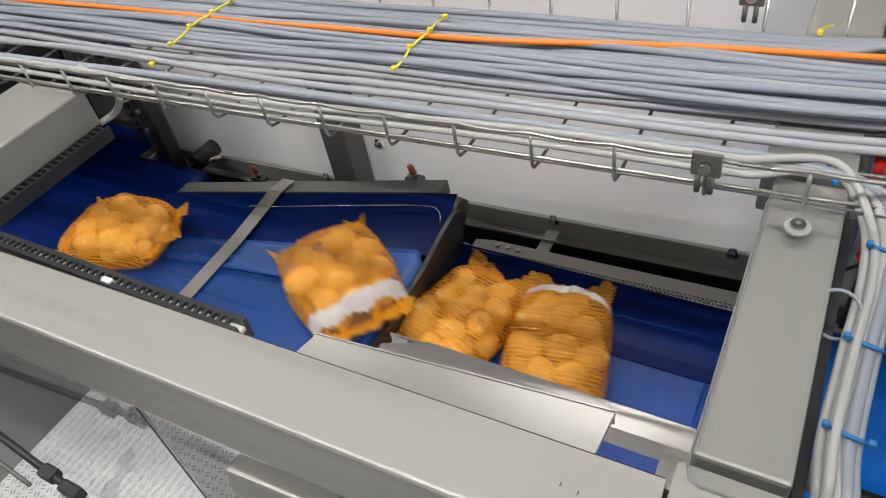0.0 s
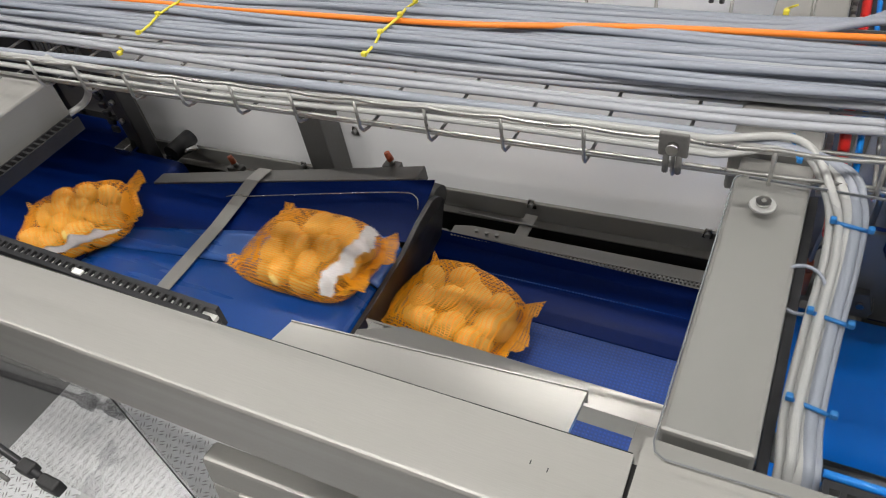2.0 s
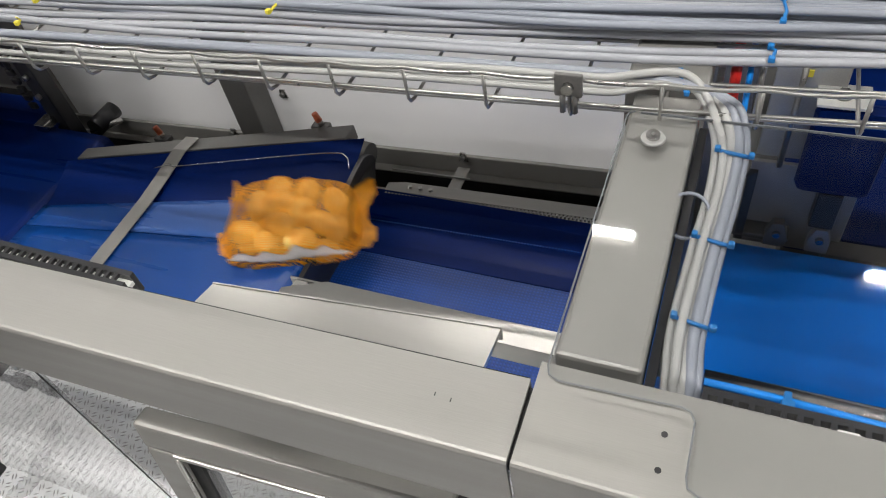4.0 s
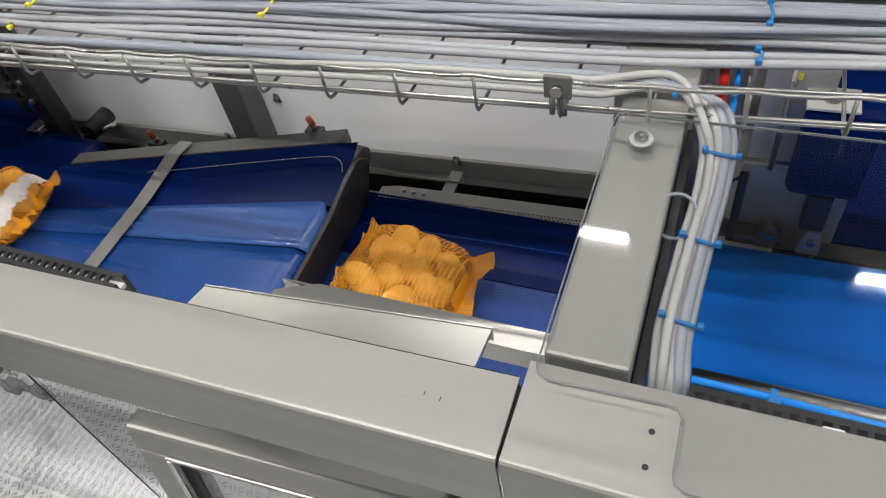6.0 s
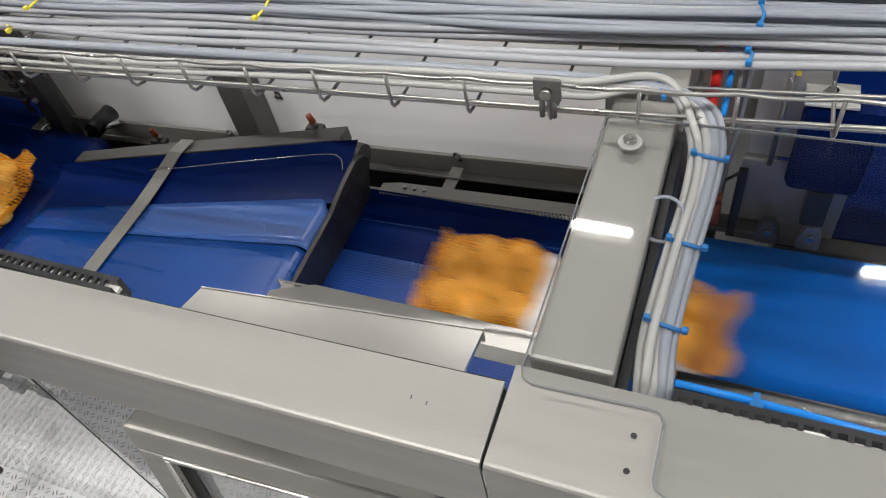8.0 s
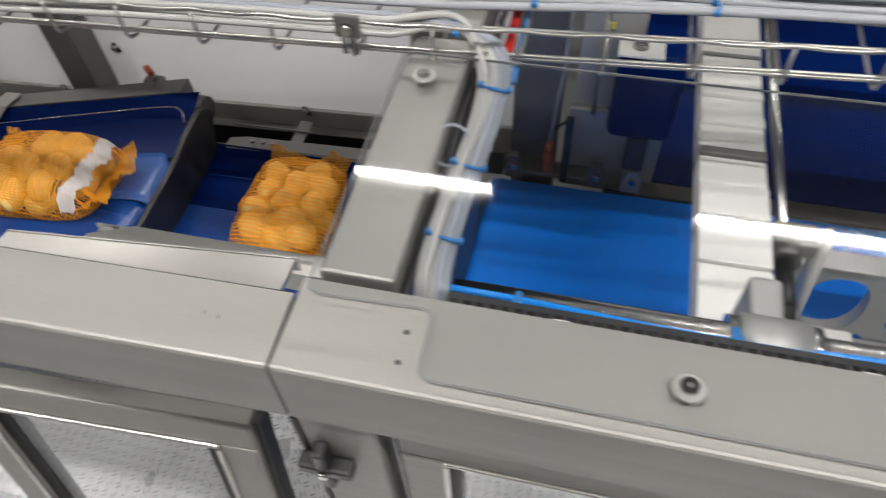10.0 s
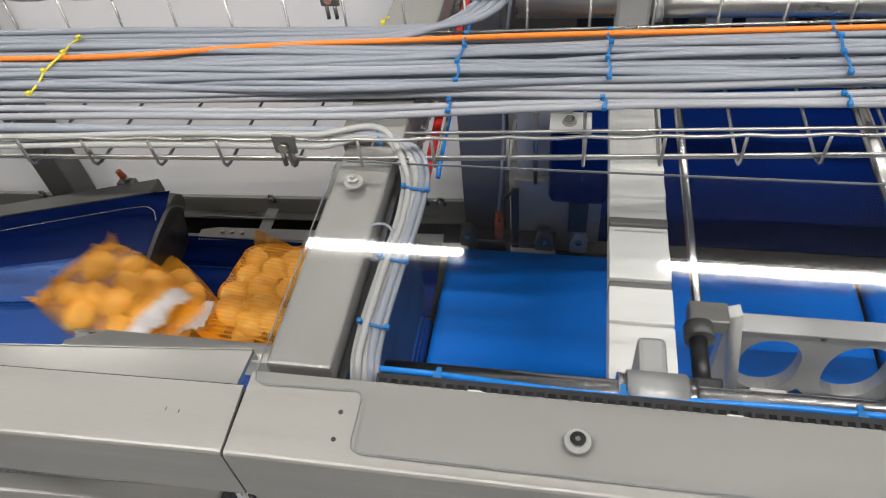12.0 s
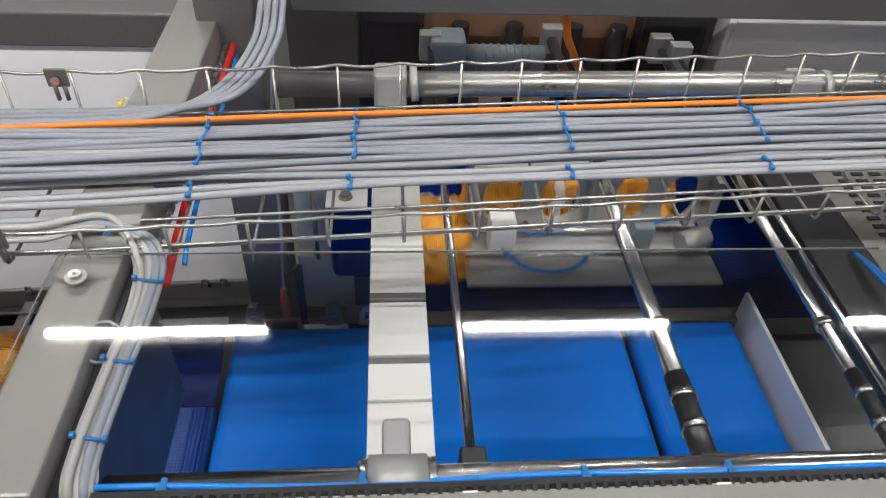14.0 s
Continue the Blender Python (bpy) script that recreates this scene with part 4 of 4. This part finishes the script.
for x in XS:
    o = skew(x)
    part("cross_wire", tube([(x, 0.374 + o, 1.142), (x, 0.374 + o, 1.098), (x, 0.379 + o, 1.090), (x, 0.390 + o, 1.087), (x, 0.683 + o, 1.087), (x, 0.699 + o, 1.104), (x, 0.703 + o, 1.178)], 0.0024, 6), ZINC, tray)


def tray_clamp(x, y, z):
    t = thing("tray_clamp", (x, y, z - 0.03), "dark metal splice clamp on the tray edge", "clamp", "tray clamps")
    plate = part("plate", box(x - 0.016, x + 0.016, y - 0.007, y - 0.001, z - 0.022, z + 0.008, 0.002), STEEL_DARK, t)
    part("bolt", tube([(x, y - 0.007, z - 0.008), (x, y - 0.014, z - 0.008)], 0.007, 8), CHROME, plate)
    for s in (-1, 1):
        part("prong", tube([(x + s * 0.007, y - 0.004, z - 0.02), (x + s * 0.007, y - 0.004, z - 0.045)], 0.0035, 8), STEEL_DARK, plate)


tray_clamp(-0.10, 0.374 + skew(-0.1), 1.145)
tray_clamp(0.0 - 0.12, 0.703 + skew(-0.1), 1.178)

rng = random.Random(4)


def tray_cable(y, z, r, m, x0=-2.4, x1=2.1, tail=None, label="grey sheathed cable lying in the tray", wob=0.006, drift=0.0):
    ph = [rng.uniform(0, 6.28) for _ in range(4)]
    pts = []
    n = int((x1 - x0) / 0.06)
    for i in range(n + 1):
        x = x0 + (x1 - x0) * i / n
        pts.append((x, y + skew(x) - drift / (1 + math.exp((x + 0.33) * 14)) + wob * (math.sin(x * 3.1 + ph[0]) + 0.5 * math.sin(x * 7.3 + ph[1])), z + 0.4 * wob * (math.sin(x * 4.3 + ph[2]) + 0.6 * math.sin(x * 9.1 + ph[3]))))
    if tail:
        pts = pts[:-1] + curve([pts[-2], pts[-1]] + tail, 8)[8:]
    return solid("cable", tube(pts, r, 8), m, label, "cable", "tray cables")


# main bundle
for k in range(13):
    tray_cable(0.513 + k * 0.0112, 1.106, 0.0056, CABLE if k % 3 else CABLE_P)
for k in range(12):
    tray_cable(0.519 + k * 0.0112 + rng.uniform(-0.003, 0.003), 1.1165, 0.0053 + rng.uniform(-0.0006, 0.0006), CABLE if k % 5 else CABLE_P)
for k in range(7):
    tray_cable(0.522 + k * 0.016 + rng.uniform(-0.004, 0.004), 1.127, 0.005, CABLE, wob=0.008)
tray_cable(0.636, 1.130, 0.0045, ORANGE, label="bright orange cable lying among grey cables", wob=0.002, drift=0.04)
for k in range(2):
    tray_cable(0.478 + k * 0.011, 1.106, 0.0055, CABLE_P)
# cables that turn away to the back at the beam
for k in range(4):
    d = k * 0.013
    tray_cable(0.652 + k * 0.009, 1.118 + 0.003 * k, 0.0058, CABLE, x1=-0.03, tail=[(0.09 + d, 0.70, 1.135), (0.150 + d, 0.82, 1.16), (0.155 + d, 1.0, 1.20), (0.15 + d, 1.6, 1.35)], label="grey cable turning off the tray to the back", wob=0.003)
# cables that turn down over the front beam
for k in range(5):
    d = k * 0.0105
    tray_cable(0.398 + d, 1.108 + 0.006 * (k % 2), (0.0045, 0.0038, 0.0064, 0.0062, 0.0042)[k], CABLE_L if k < 3 else CABLE, x1=-0.06, tail=[(0.02 + d, 0.415 - 0.004 * k, 1.118), (0.058 + d * 0.8, 0.37, 1.095), (0.066 + d * 0.65, 0.30, 1.085 + 0.003 * (k % 2)), (0.060 + d * 0.62, 0.20, 1.080 + 0.003 * (k % 2)), (0.056 + d * 0.62, 0.11, 1.077 + 0.003 * (k % 2)), (0.060 + d * 0.62, 0.06, 1.07), (0.062 + d * 0.62, 0.04, 1.0)], label="pale cable turning down over the steel beam", wob=0.004)


for k in range(1):
    d = k * 0.011
    tray_cable(0.405 + d, 1.122, 0.0045, CABLE_L, x1=-0.07, tail=[(0.02 + d, 0.418, 1.128), (0.064 + d * 0.8, 0.365, 1.100), (0.074 + d * 0.7, 0.30, 1.0905), (0.068 + d * 0.7, 0.20, 1.0895), (0.064 + d * 0.7, 0.11, 1.087), (0.066 + d * 0.7, 0.06, 1.078), (0.068 + d * 0.7, 0.045, 1.0)], label="pale cable turning down over the steel beam", wob=0.007)


def tie(pts, m, w=0.0021, heads=0.0075):
    """A row of tied straps along the points, with small square heads."""
    c = Vector(pts[len(pts) // 2])
    t = thing("cable_tie", c, ("yellow" if m is TIE_Y else "blue") + " plastic cable tie holding grey cables", "cable tie", "cable ties")
    strap = part("strap", tube(pts, w, 6), m, t)
    for p in pts[::2]:
        p = Vector(p)
        part("head", box(p.x - heads / 2, p.x + heads / 2, p.y - heads / 2, p.y + heads / 2, p.z - 0.001, p.z + 0.006, 0.0015), m, strap)
    if m is TIE_Y:
        e = Vector(pts[-1])
        part("tail", tube([e, e + Vector((0.012, -0.012, 0.012))], 0.0015, 5), m, strap)


def arc(x, y0, y1, z, n=7):
    return [(x + 0.003 * math.sin(i * 2.1), y0 + (y1 - y0) * i / (n - 1) + skew(x), z + 0.006 * math.sin(math.pi * i / (n - 1))) for i in range(n)]


for x in (-0.98, -0.555):
    tie(arc(x, 0.495, 0.655, 1.130), TIE_Y)
for x in (0.11, 0.33, 0.655, 0.97, 1.35):
    tie(arc(x, 0.52, 0.645, 1.131), TIE_B)
    tie(arc(x - 0.005, 0.472, 0.497, 1.112, 3), TIE_B)
tie([(-0.03, 0.675, 1.135), (-0.03, 0.685, 1.137)], TIE_Y)
tie([(-0.985, 0.400, 1.118), (-0.985, 0.408, 1.122)], TIE_Y)
for p, q in (((0.012, 0.425, 1.124), (0.024, 0.395, 1.118)), ((0.066, 0.335, 1.097), (0.100, 0.330, 1.097)), ((0.060, 0.215, 1.091), (0.094, 0.209, 1.091)), ((0.056, 0.118, 1.088), (0.090, 0.112, 1.088))):
    mid = tuple((a + b) / 2 for a, b in zip(p, q))
    tie([p, mid, q], TIE_B, 0.0022, 0.006)
loop = thing("wire_loop", (0.055, 0.2, 1.05), "thin grey loop beside the tied cables", "loop")
part("ring", tube([(0.050 + 0.021 * math.cos(a), 0.243 + 0.024 * math.sin(a), 1.088 + 0.008 * math.sin(a)) for a in [k * 0.3307 for k in range(20)]], 0.002, 6), CABLE, loop)
knob = thing("white_knob", (0.05, 0.09, 1.05), "pale round plastic knob beside the beam", "knob")
part("knob", tube([(0.043, 0.095, 1.045), (0.072, 0.095, 1.045)], 0.013, 16), WHITE, knob)


# ---- potato bags ----
def potato_mesh(seed):
    bm = bmesh.new()
    bmesh.ops.create_icosphere(bm, subdivisions=3, radius=1)
    r = random.Random(seed)
    off = Vector((r.uniform(0, 50), r.uniform(0, 50), 0))
    sc = (0.041 * r.uniform(0.95, 1.2), 0.034 * r.uniform(0.9, 1.1), 0.031 * r.uniform(0.9, 1.1))
    for v in bm.verts:
        d = 1 + 0.10 * noise.noise(v.co * 1.3 + off) + 0.03 * noise.noise(v.co * 4 + off)
        v.co = Vector((v.co.x * sc[0], v.co.y * sc[1], v.co.z * sc[2])) * d
    return mesh(bm, "potato", POTATO, True)


POTATOES = [potato_mesh(s) for s in range(6)]


def potato_bag(seed, label, band=""):
    """A net bag, its origin at the middle, lying flat with the closed end along +x; band: "end", "side" or none."""
    r = random.Random(seed)
    bag = thing("potato_bag", (0, 0, 0), label, "potato bag", "potato bags")
    A, B = 0.166 * r.uniform(0.97, 1.04), 0.127 * r.uniform(0.97, 1.04)
    shift = Vector((seed * 1.7, seed * 0.3, 0))

    def layer(gap, z, n):
        out = []
        for _ in range(2500):
            p = Vector((r.uniform(-1, 1), r.uniform(-1, 1), 0))
            if abs(p.x) ** 2.6 + abs(p.y) ** 2.6 > 1 or len(out) == n:
                continue
            q = Vector((p.x * (A - 0.045), p.y * (B - 0.041), z - 0.012 * (p.x ** 2 + p.y ** 2) + r.uniform(-0.007, 0.009)))
            if all((q - o).length > gap for o in out):
                out.append(q)
        return out

    upper = layer(0.058, 0.016, 24)
    for i, p in enumerate(upper + layer(0.064, -0.028, 14)):
        ob = new("potato", POTATOES[(i + seed) % 6])
        ob.parent = bag
        ob.location = p
        ob.scale = (0.93, 0.93, 0.93)
        ob.rotation_euler = (r.uniform(-0.4, 0.4), r.uniform(-0.4, 0.4), r.uniform(0, 6.28))
    nu, nv = 64, 48
    us, vs = [2 * i / nu - 1 for i in range(nu + 1)], [2 * j / nv - 1 for j in range(nv + 1)]

    def plan(u, v):
        """A pillow's outline: bowed sides, blunt corners, a little uneven."""
        k = 1 + 0.07 * noise.noise(Vector((u * 1.1, v * 1.1, 0)) + shift)
        return A * u * (1 - 0.13 * v * v) * k, B * v * (1 - 0.13 * u * u) * (1 - 0.05 * u) * k

    xy = [[plan(u, v) for v in vs] for u in us]
    edge = [[(1 - u ** 4) * (1 - v ** 4) for v in vs] for u in us]
    top = []
    for i in range(nu + 1):
        row = []
        for j in range(nv + 1):
            x, y = xy[i][j]
            h = -0.02 + 0.060 * edge[i][j] ** 0.4
            for q in upper:
                d = ((x - q.x) / 0.044) ** 2 + ((y - q.y) / 0.044) ** 2
                if d < 1:
                    h = max(h, q.z + 0.037 * math.sqrt(1 - d))
            row.append(-0.02 + (h + 0.02) * min(1.0, 4 * edge[i][j]))
        top.append(row)
    for _ in range(8):
        top = [[top[i][j] if i in (0, nu) or j in (0, nv) else max(top[i][j], (top[i - 1][j] + top[i + 1][j] + top[i][j - 1] + top[i][j + 1]) / 4 - 0.0004) for j in range(nv + 1)] for i in range(nu + 1)]
    bm = bmesh.new()
    uvl = bm.loops.layers.uv.new("UVMap")
    up = [[bm.verts.new((*xy[i][j], top[i][j])) for j in range(nv + 1)] for i in range(nu + 1)]
    low = [[up[i][j] if i in (0, nu) or j in (0, nv) else bm.verts.new((*xy[i][j], -0.02 - 0.042 * edge[i][j] ** 0.3)) for j in range(nv + 1)] for i in range(nu + 1)]
    for g, turn in ((up, False), (low, True)):
        for i in range(nu):
            for j in range(nv):
                q = [g[i][j], g[i + 1][j], g[i + 1][j + 1], g[i][j + 1]]
                f = bm.faces.new(q[::-1] if turn else q)
                for lp in f.loops:
                    c = lp.vert.co
                    lp[uvl].uv = (c.x * 10 + c.z * 4, c.y * 10 + c.z * 3)
    part("net", bm, NET, bag, "orange net", True)

    def flap(side, length, name, text):
        """The loose net beyond a closed end, ruffled, its corners standing up."""
        bm = bmesh.new()
        uvl = bm.loops.layers.uv.new("UVMap")
        grid = []
        for j in range(7):
            q = j / 6
            row = []
            for i in range(33):
                v = i / 16 - 1
                x, y = plan(side, v * 0.98)
                wave = math.sin(v * 8 + seed) + 0.6 * math.sin(v * 19 + 2 * seed)
                reach = length * (0.75 + 0.25 * math.sin(v * 5 + seed * 1.3) + 0.35 * v * v)
                row.append(bm.verts.new((x + side * (q * reach - 0.012), y * (1 + 0.10 * q), -0.016 + q * (0.010 * wave + 0.030 * v * v) + 0.004 * math.sin(i * 2.3 + seed) * q)))
            grid.append(row)
        for j in range(6):
            for i in range(32):
                f = bm.faces.new((grid[j][i], grid[j][i + 1], grid[j + 1][i + 1], grid[j + 1][i]))
                for lp in f.loops:
                    lp[uvl].uv = (lp.vert.co.x * 14, lp.vert.co.y * 14)
        part(name, bm, NET_DENSE, bag, text, True)

    flap(1, 0.046, "net_end", "loose gathered net end")
    flap(-1, 0.020, "net_end", "short gathered net end")
    if band:
        bm = bmesh.new()
        grid = []
        for k in range(5):
            row = []
            for n in range(41):
                s = n / 20 - 1
                if band == "end":
                    u, v = 0.72 + 0.05 * k + 0.02 * math.sin(n * 0.45 + seed) + 0.008 * math.sin(n * 1.9 + k), s * 0.99
                else:
                    u, v = s * 0.97, -0.99 + 0.013 * k * (1 + 0.25 * math.sin(n * 0.7 + seed))
                fu, fv = (min(u, 0.995) + 1) / 2 * nu, (v + 1) / 2 * nv
                i, j = min(nu - 1, int(fu)), min(nv - 1, int(fv))
                a, b = fu - i, fv - j
                z = top[i][j] * (1 - a) * (1 - b) + top[i + 1][j] * a * (1 - b) + top[i][j + 1] * (1 - a) * b + top[i + 1][j + 1] * a * b
                x, y = plan(u, v)
                row.append(bm.verts.new((x, y, z + 0.004 + 0.002 * math.sin(n * 1.3 + k))))
            grid.append(row)
        for a, b in zip(grid, grid[1:]):
            for n in range(40):
                bm.faces.new((a[n], a[n + 1], b[n + 1], b[n]))
        bmesh.ops.solidify(bm, geom=list(bm.faces), thickness=0.001)
        part("paper_band", bm, BAND, bag, "creased white paper band", True)
    return bag


PLAIN = "orange net bag full of pale potatoes"
BANDED = "orange net bag of potatoes with a white paper band"
bag_a = potato_bag(11, PLAIN)
bag_b = potato_bag(23, BANDED, "end")
bag_c = potato_bag(37, PLAIN)
bag_d = potato_bag(52, BANDED, "end")
bag_f = potato_bag(61, BANDED, "side")
I4 = Matrix.Identity(4)
bag_e, bag_g, bag_h = copy_thing(bag_d, I4), copy_thing(bag_b, I4), copy_thing(bag_c, I4)
bag_i, bag_j, bag_k = copy_thing(bag_d, I4), copy_thing(bag_b, I4), copy_thing(bag_a, I4)

Z1 = 0.318


def at(x, y, z, yaw, tip=0):
    return pose(x, y, z, 0, tip, yaw)


def ride(bag, rows):
    walk(bag, [(t, at(*r)) for t, *r in rows])


def motions():
    """All that moves: bags carried by the belts, the pusher on its rods."""
    ride(bag_a, [(0, -1.67, 0.54, 0.432, 12, -4), (0.5, -1.27, 0.56, 0.456, 12, -4), (0.9, -0.94, 0.61, 0.478, 12, -4), (1.1, -0.78, 0.63, 0.43, 10, 12), (1.3, -0.66, 0.66, Z1, 0), (1.5, -0.62, 0.67, Z1, -10), (2.0, -0.62, 0.67, Z1, -10), (2.3, -0.48, 0.68, Z1, -8), (2.6, -0.2, 0.68, Z1, -5), (2.9, 0.5, 0.69, Z1, 0), (3.3, 1.15, 0.69, Z1, 0), (3.9, 1.2, 0.69, Z1, 0), (4.6, 1.2, 1.5, 0.31, 0), (5.3, 4.5, 1.5, 0.31, 0), (14, 6.2, 1.5, 0.31, 0)])
    ride(bag_b, [(0, -0.92, 0.58, 0.47, -36), (0.25, -0.70, 0.62, 0.36, -38, 8), (0.5, -0.39, 0.68, Z1, -45), (0.8, 0.15, 0.68, Z1, -45), (1.1, 0.48, 0.68, Z1, -45), (1.4, 0.48, 0.68, Z1, -45), (2.0, 0.48, 1.5, 0.31, -45), (2.7, 4.5, 1.5, 0.31, -45), (14, 6.2, 1.5, 0.31, -45)])
    ride(bag_c, [(0, -0.67, 0.67, Z1, 75), (0.2, -0.52, 0.68, Z1, 75), (0.5, -0.12, 0.70, Z1, 75), (0.8, 0.45, 0.70, Z1, 75), (1.1, 0.82, 0.70, Z1, 75), (1.4, 0.82, 0.70, Z1, 75), (2.0, 0.82, 1.5, 0.31, 75), (2.7, 4.5, 1.5, 0.31, 75), (14, 6.2, 1.5, 0.31, 75)])
    ride(bag_d, [(0, -0.42, 0.68, Z1, 100), (0.2, -0.26, 0.69, Z1, 100), (0.5, 0.20, 0.70, Z1, 100), (0.8, 0.80, 0.70, Z1, 100), (1.1, 1.17, 0.70, Z1, 100), (1.4, 1.17, 0.70, Z1, 100), (2.0, 1.17, 1.5, 0.31, 100), (2.7, 4.5, 1.5, 0.31, 100), (14, 6.2, 1.5, 0.31, 100)])
    ride(bag_e, [(0, -2.32, 0.50, 0.427, 30, -4), (0.5, -2.04, 0.50, 0.427, 30, -4), (1.0, -1.77, 0.53, 0.427, -4, -4), (1.5, -1.35, 0.56, 0.451, -4, -4), (2.0, -0.96, 0.61, 0.476, -5, -4), (2.25, -0.80, 0.63, 0.43, -3, 12), (2.4, -0.70, 0.66, 0.34, 0), (2.6, -0.52, 0.68, Z1, 4), (2.9, 0.12, 0.69, Z1, 5), (3.2, 0.62, 0.69, Z1, 5), (3.5, 0.82, 0.69, Z1, 5), (3.9, 0.82, 0.69, Z1, 5), (4.6, 0.82, 1.5, 0.31, 5), (5.3, 4.5, 1.5, 0.31, 5), (14, 6.2, 1.5, 0.31, 5)])
    ride(bag_f, [(0, -2.74, 0.50, 0.427, 40, -4), (1.5, -2.02, 0.53, 0.427, 40, -4), (2.0, -1.75, 0.54, 0.427, 38, -4), (2.5, -1.47, 0.55, 0.444, 36, -4), (3.0, -1.42, 0.56, 0.447, 35, -4), (3.5, -1.28, 0.56, 0.456, 30, -4), (3.8, -1.02, 0.61, 0.475, 27, -4), (4.0, -0.85, 0.65, 0.45, 22, 6), (4.2, -0.70, 0.68, 0.36, 10, 10), (4.4, -0.60, 0.68, Z1, 0), (4.7, -0.57, 0.67, Z1, -5), (6.5, -0.57, 0.67, Z1, -5), (7.6, -0.57, 0.67, Z1, -5), (8.0, 0.0, 0.68, Z1, -5), (8.4, 0.9, 0.68, Z1, -5), (8.7, 0.9, 1.0, Z1, -5), (9.1, 0.9, 1.5, 0.31, -5), (9.8, 4.5, 1.5, 0.31, -5), (14, 6.2, 1.5, 0.31, -5)])
    ride(bag_g, [(0, -3.16, 0.50, 0.427, 10, -4), (5.0, -2.32, 0.50, 0.427, 10, -4), (6.0, -1.77, 0.53, 0.427, 8, -4), (6.5, -1.46, 0.55, 0.444, 5, -4), (7.0, -1.10, 0.58, 0.467, 0, -4), (7.2, -0.96, 0.60, 0.47, 0), (7.45, -0.80, 0.64, 0.40, 0, 12), (7.65, -0.75, 0.67, Z1, 0), (8.0, -0.35, 0.68, Z1, 0), (8.4, 0.5, 0.68, Z1, 0), (8.7, 0.5, 1.0, Z1, 0), (9.1, 0.5, 1.5, 0.31, 0), (9.8, 4.5, 1.5, 0.31, 0), (14, 6.2, 1.5, 0.31, 0)])
    ride(bag_h, [(0, -3.58, 0.50, 0.427, 95, -4), (7.0, -2.32, 0.50, 0.427, 95, -4), (8.5, -1.45, 0.55, 0.445, 92, -4), (9.05, -0.90, 0.63, 0.46, 92), (9.3, -0.70, 0.70, 0.36, 92, 8), (9.5, -0.58, 0.72, Z1, 92), (9.8, -0.51, 0.73, Z1, 92), (11.0, -0.48, 0.73, Z1, 85), (12.0, -0.48, 0.73, Z1, 85), (12.2, -0.12, 0.73, Z1, 85), (12.5, 0.60, 0.74, Z1, 80), (12.8, 1.10, 0.75, Z1, 72), (13.0, 1.21, 0.75, Z1, 70), (13.2, 1.21, 0.75, Z1, 70), (13.5, 1.21, 0.93, Z1, 70), (13.7, 1.21, 1.20, 0.31, 70), (14, 1.21, 1.52, 0.31, 70)])
    ride(bag_i, [(0, -4.00, 0.50, 0.427, 25, -4), (8.0, -2.21, 0.50, 0.427, 25, -4), (9.0, -1.63, 0.54, 0.434, 22, -4), (9.5, -1.35, 0.56, 0.451, 20, -4), (9.9, -1.12, 0.60, 0.466, 8, -4), (10.15, -0.92, 0.63, 0.46, -15), (10.35, -0.80, 0.66, 0.36, -32, 10), (10.5, -0.765, 0.68, Z1, -38), (11.0, -0.755, 0.67, Z1, -40), (12.0, -0.755, 0.67, Z1, -40), (12.2, -0.38, 0.68, Z1, -42), (12.5, 0.27, 0.71, Z1, -40), (12.8, 0.70, 0.72, Z1, -25), (13.0, 0.79, 0.73, Z1, -10), (13.2, 0.79, 0.73, Z1, -10), (13.5, 0.79, 0.92, Z1, -10), (13.7, 0.79, 1.18, 0.31, -10), (14, 0.79, 1.50, 0.31, -10)])
    ride(bag_j, [(0, -4.42, 0.50, 0.427, -20, -4), (10.0, -2.21, 0.50, 0.427, -20, -4), (11.0, -1.54, 0.53, 0.439, -20, -4), (11.5, -1.17, 0.56, 0.463, -22, -4), (11.8, -0.97, 0.57, 0.47, -24), (12.0, -0.80, 0.60, 0.42, -25, 8), (12.15, -0.62, 0.64, 0.34, -25), (12.3, -0.34, 0.67, Z1, -25), (12.5, -0.03, 0.69, Z1, -20), (12.8, 0.40, 0.70, Z1, 40), (13.0, 0.515, 0.67, Z1, 75), (13.3, 0.515, 0.67, Z1, 88), (13.5, 0.515, 0.72, Z1, 88), (13.7, 0.51, 0.93, 0.31, 88), (14, 0.50, 1.30, 0.31, 88)])
    ride(bag_k, [(0, -4.84, 0.50, 0.427, 80, -4), (11.5, -2.32, 0.50, 0.427, 80, -4), (12.6, -1.40, 0.59, 0.449, 80, -4), (13.0, -1.03, 0.63, 0.472, 80, -4), (13.25, -0.82, 0.69, 0.42, 80, 8), (13.45, -0.67, 0.74, Z1, 80), (14, -0.63, 0.76, Z1, 80)])
    rest, far = pose(0.95, PY, 0.30), pose(0.95, PY + 0.9, 0.30)
    mid = lambda d: pose(0.95, PY + d, 0.30)
    walk(pusher, [(0, rest), (1.4, rest), (2.0, far), (2.2, far), (2.8, rest), (3.9, rest), (4.6, far), (4.9, far), (5.6, rest), (8.4, rest), (8.7, mid(0.35)), (9.1, mid(0.95)), (9.3, mid(0.75)), (9.5, mid(0.45)), (9.9, mid(0.10)), (10.2, rest), (13.15, rest), (13.3, mid(0.03)), (13.5, mid(0.19)), (13.7, mid(0.46)), (13.9, mid(0.69)), (14, mid(0.78))])


motions()
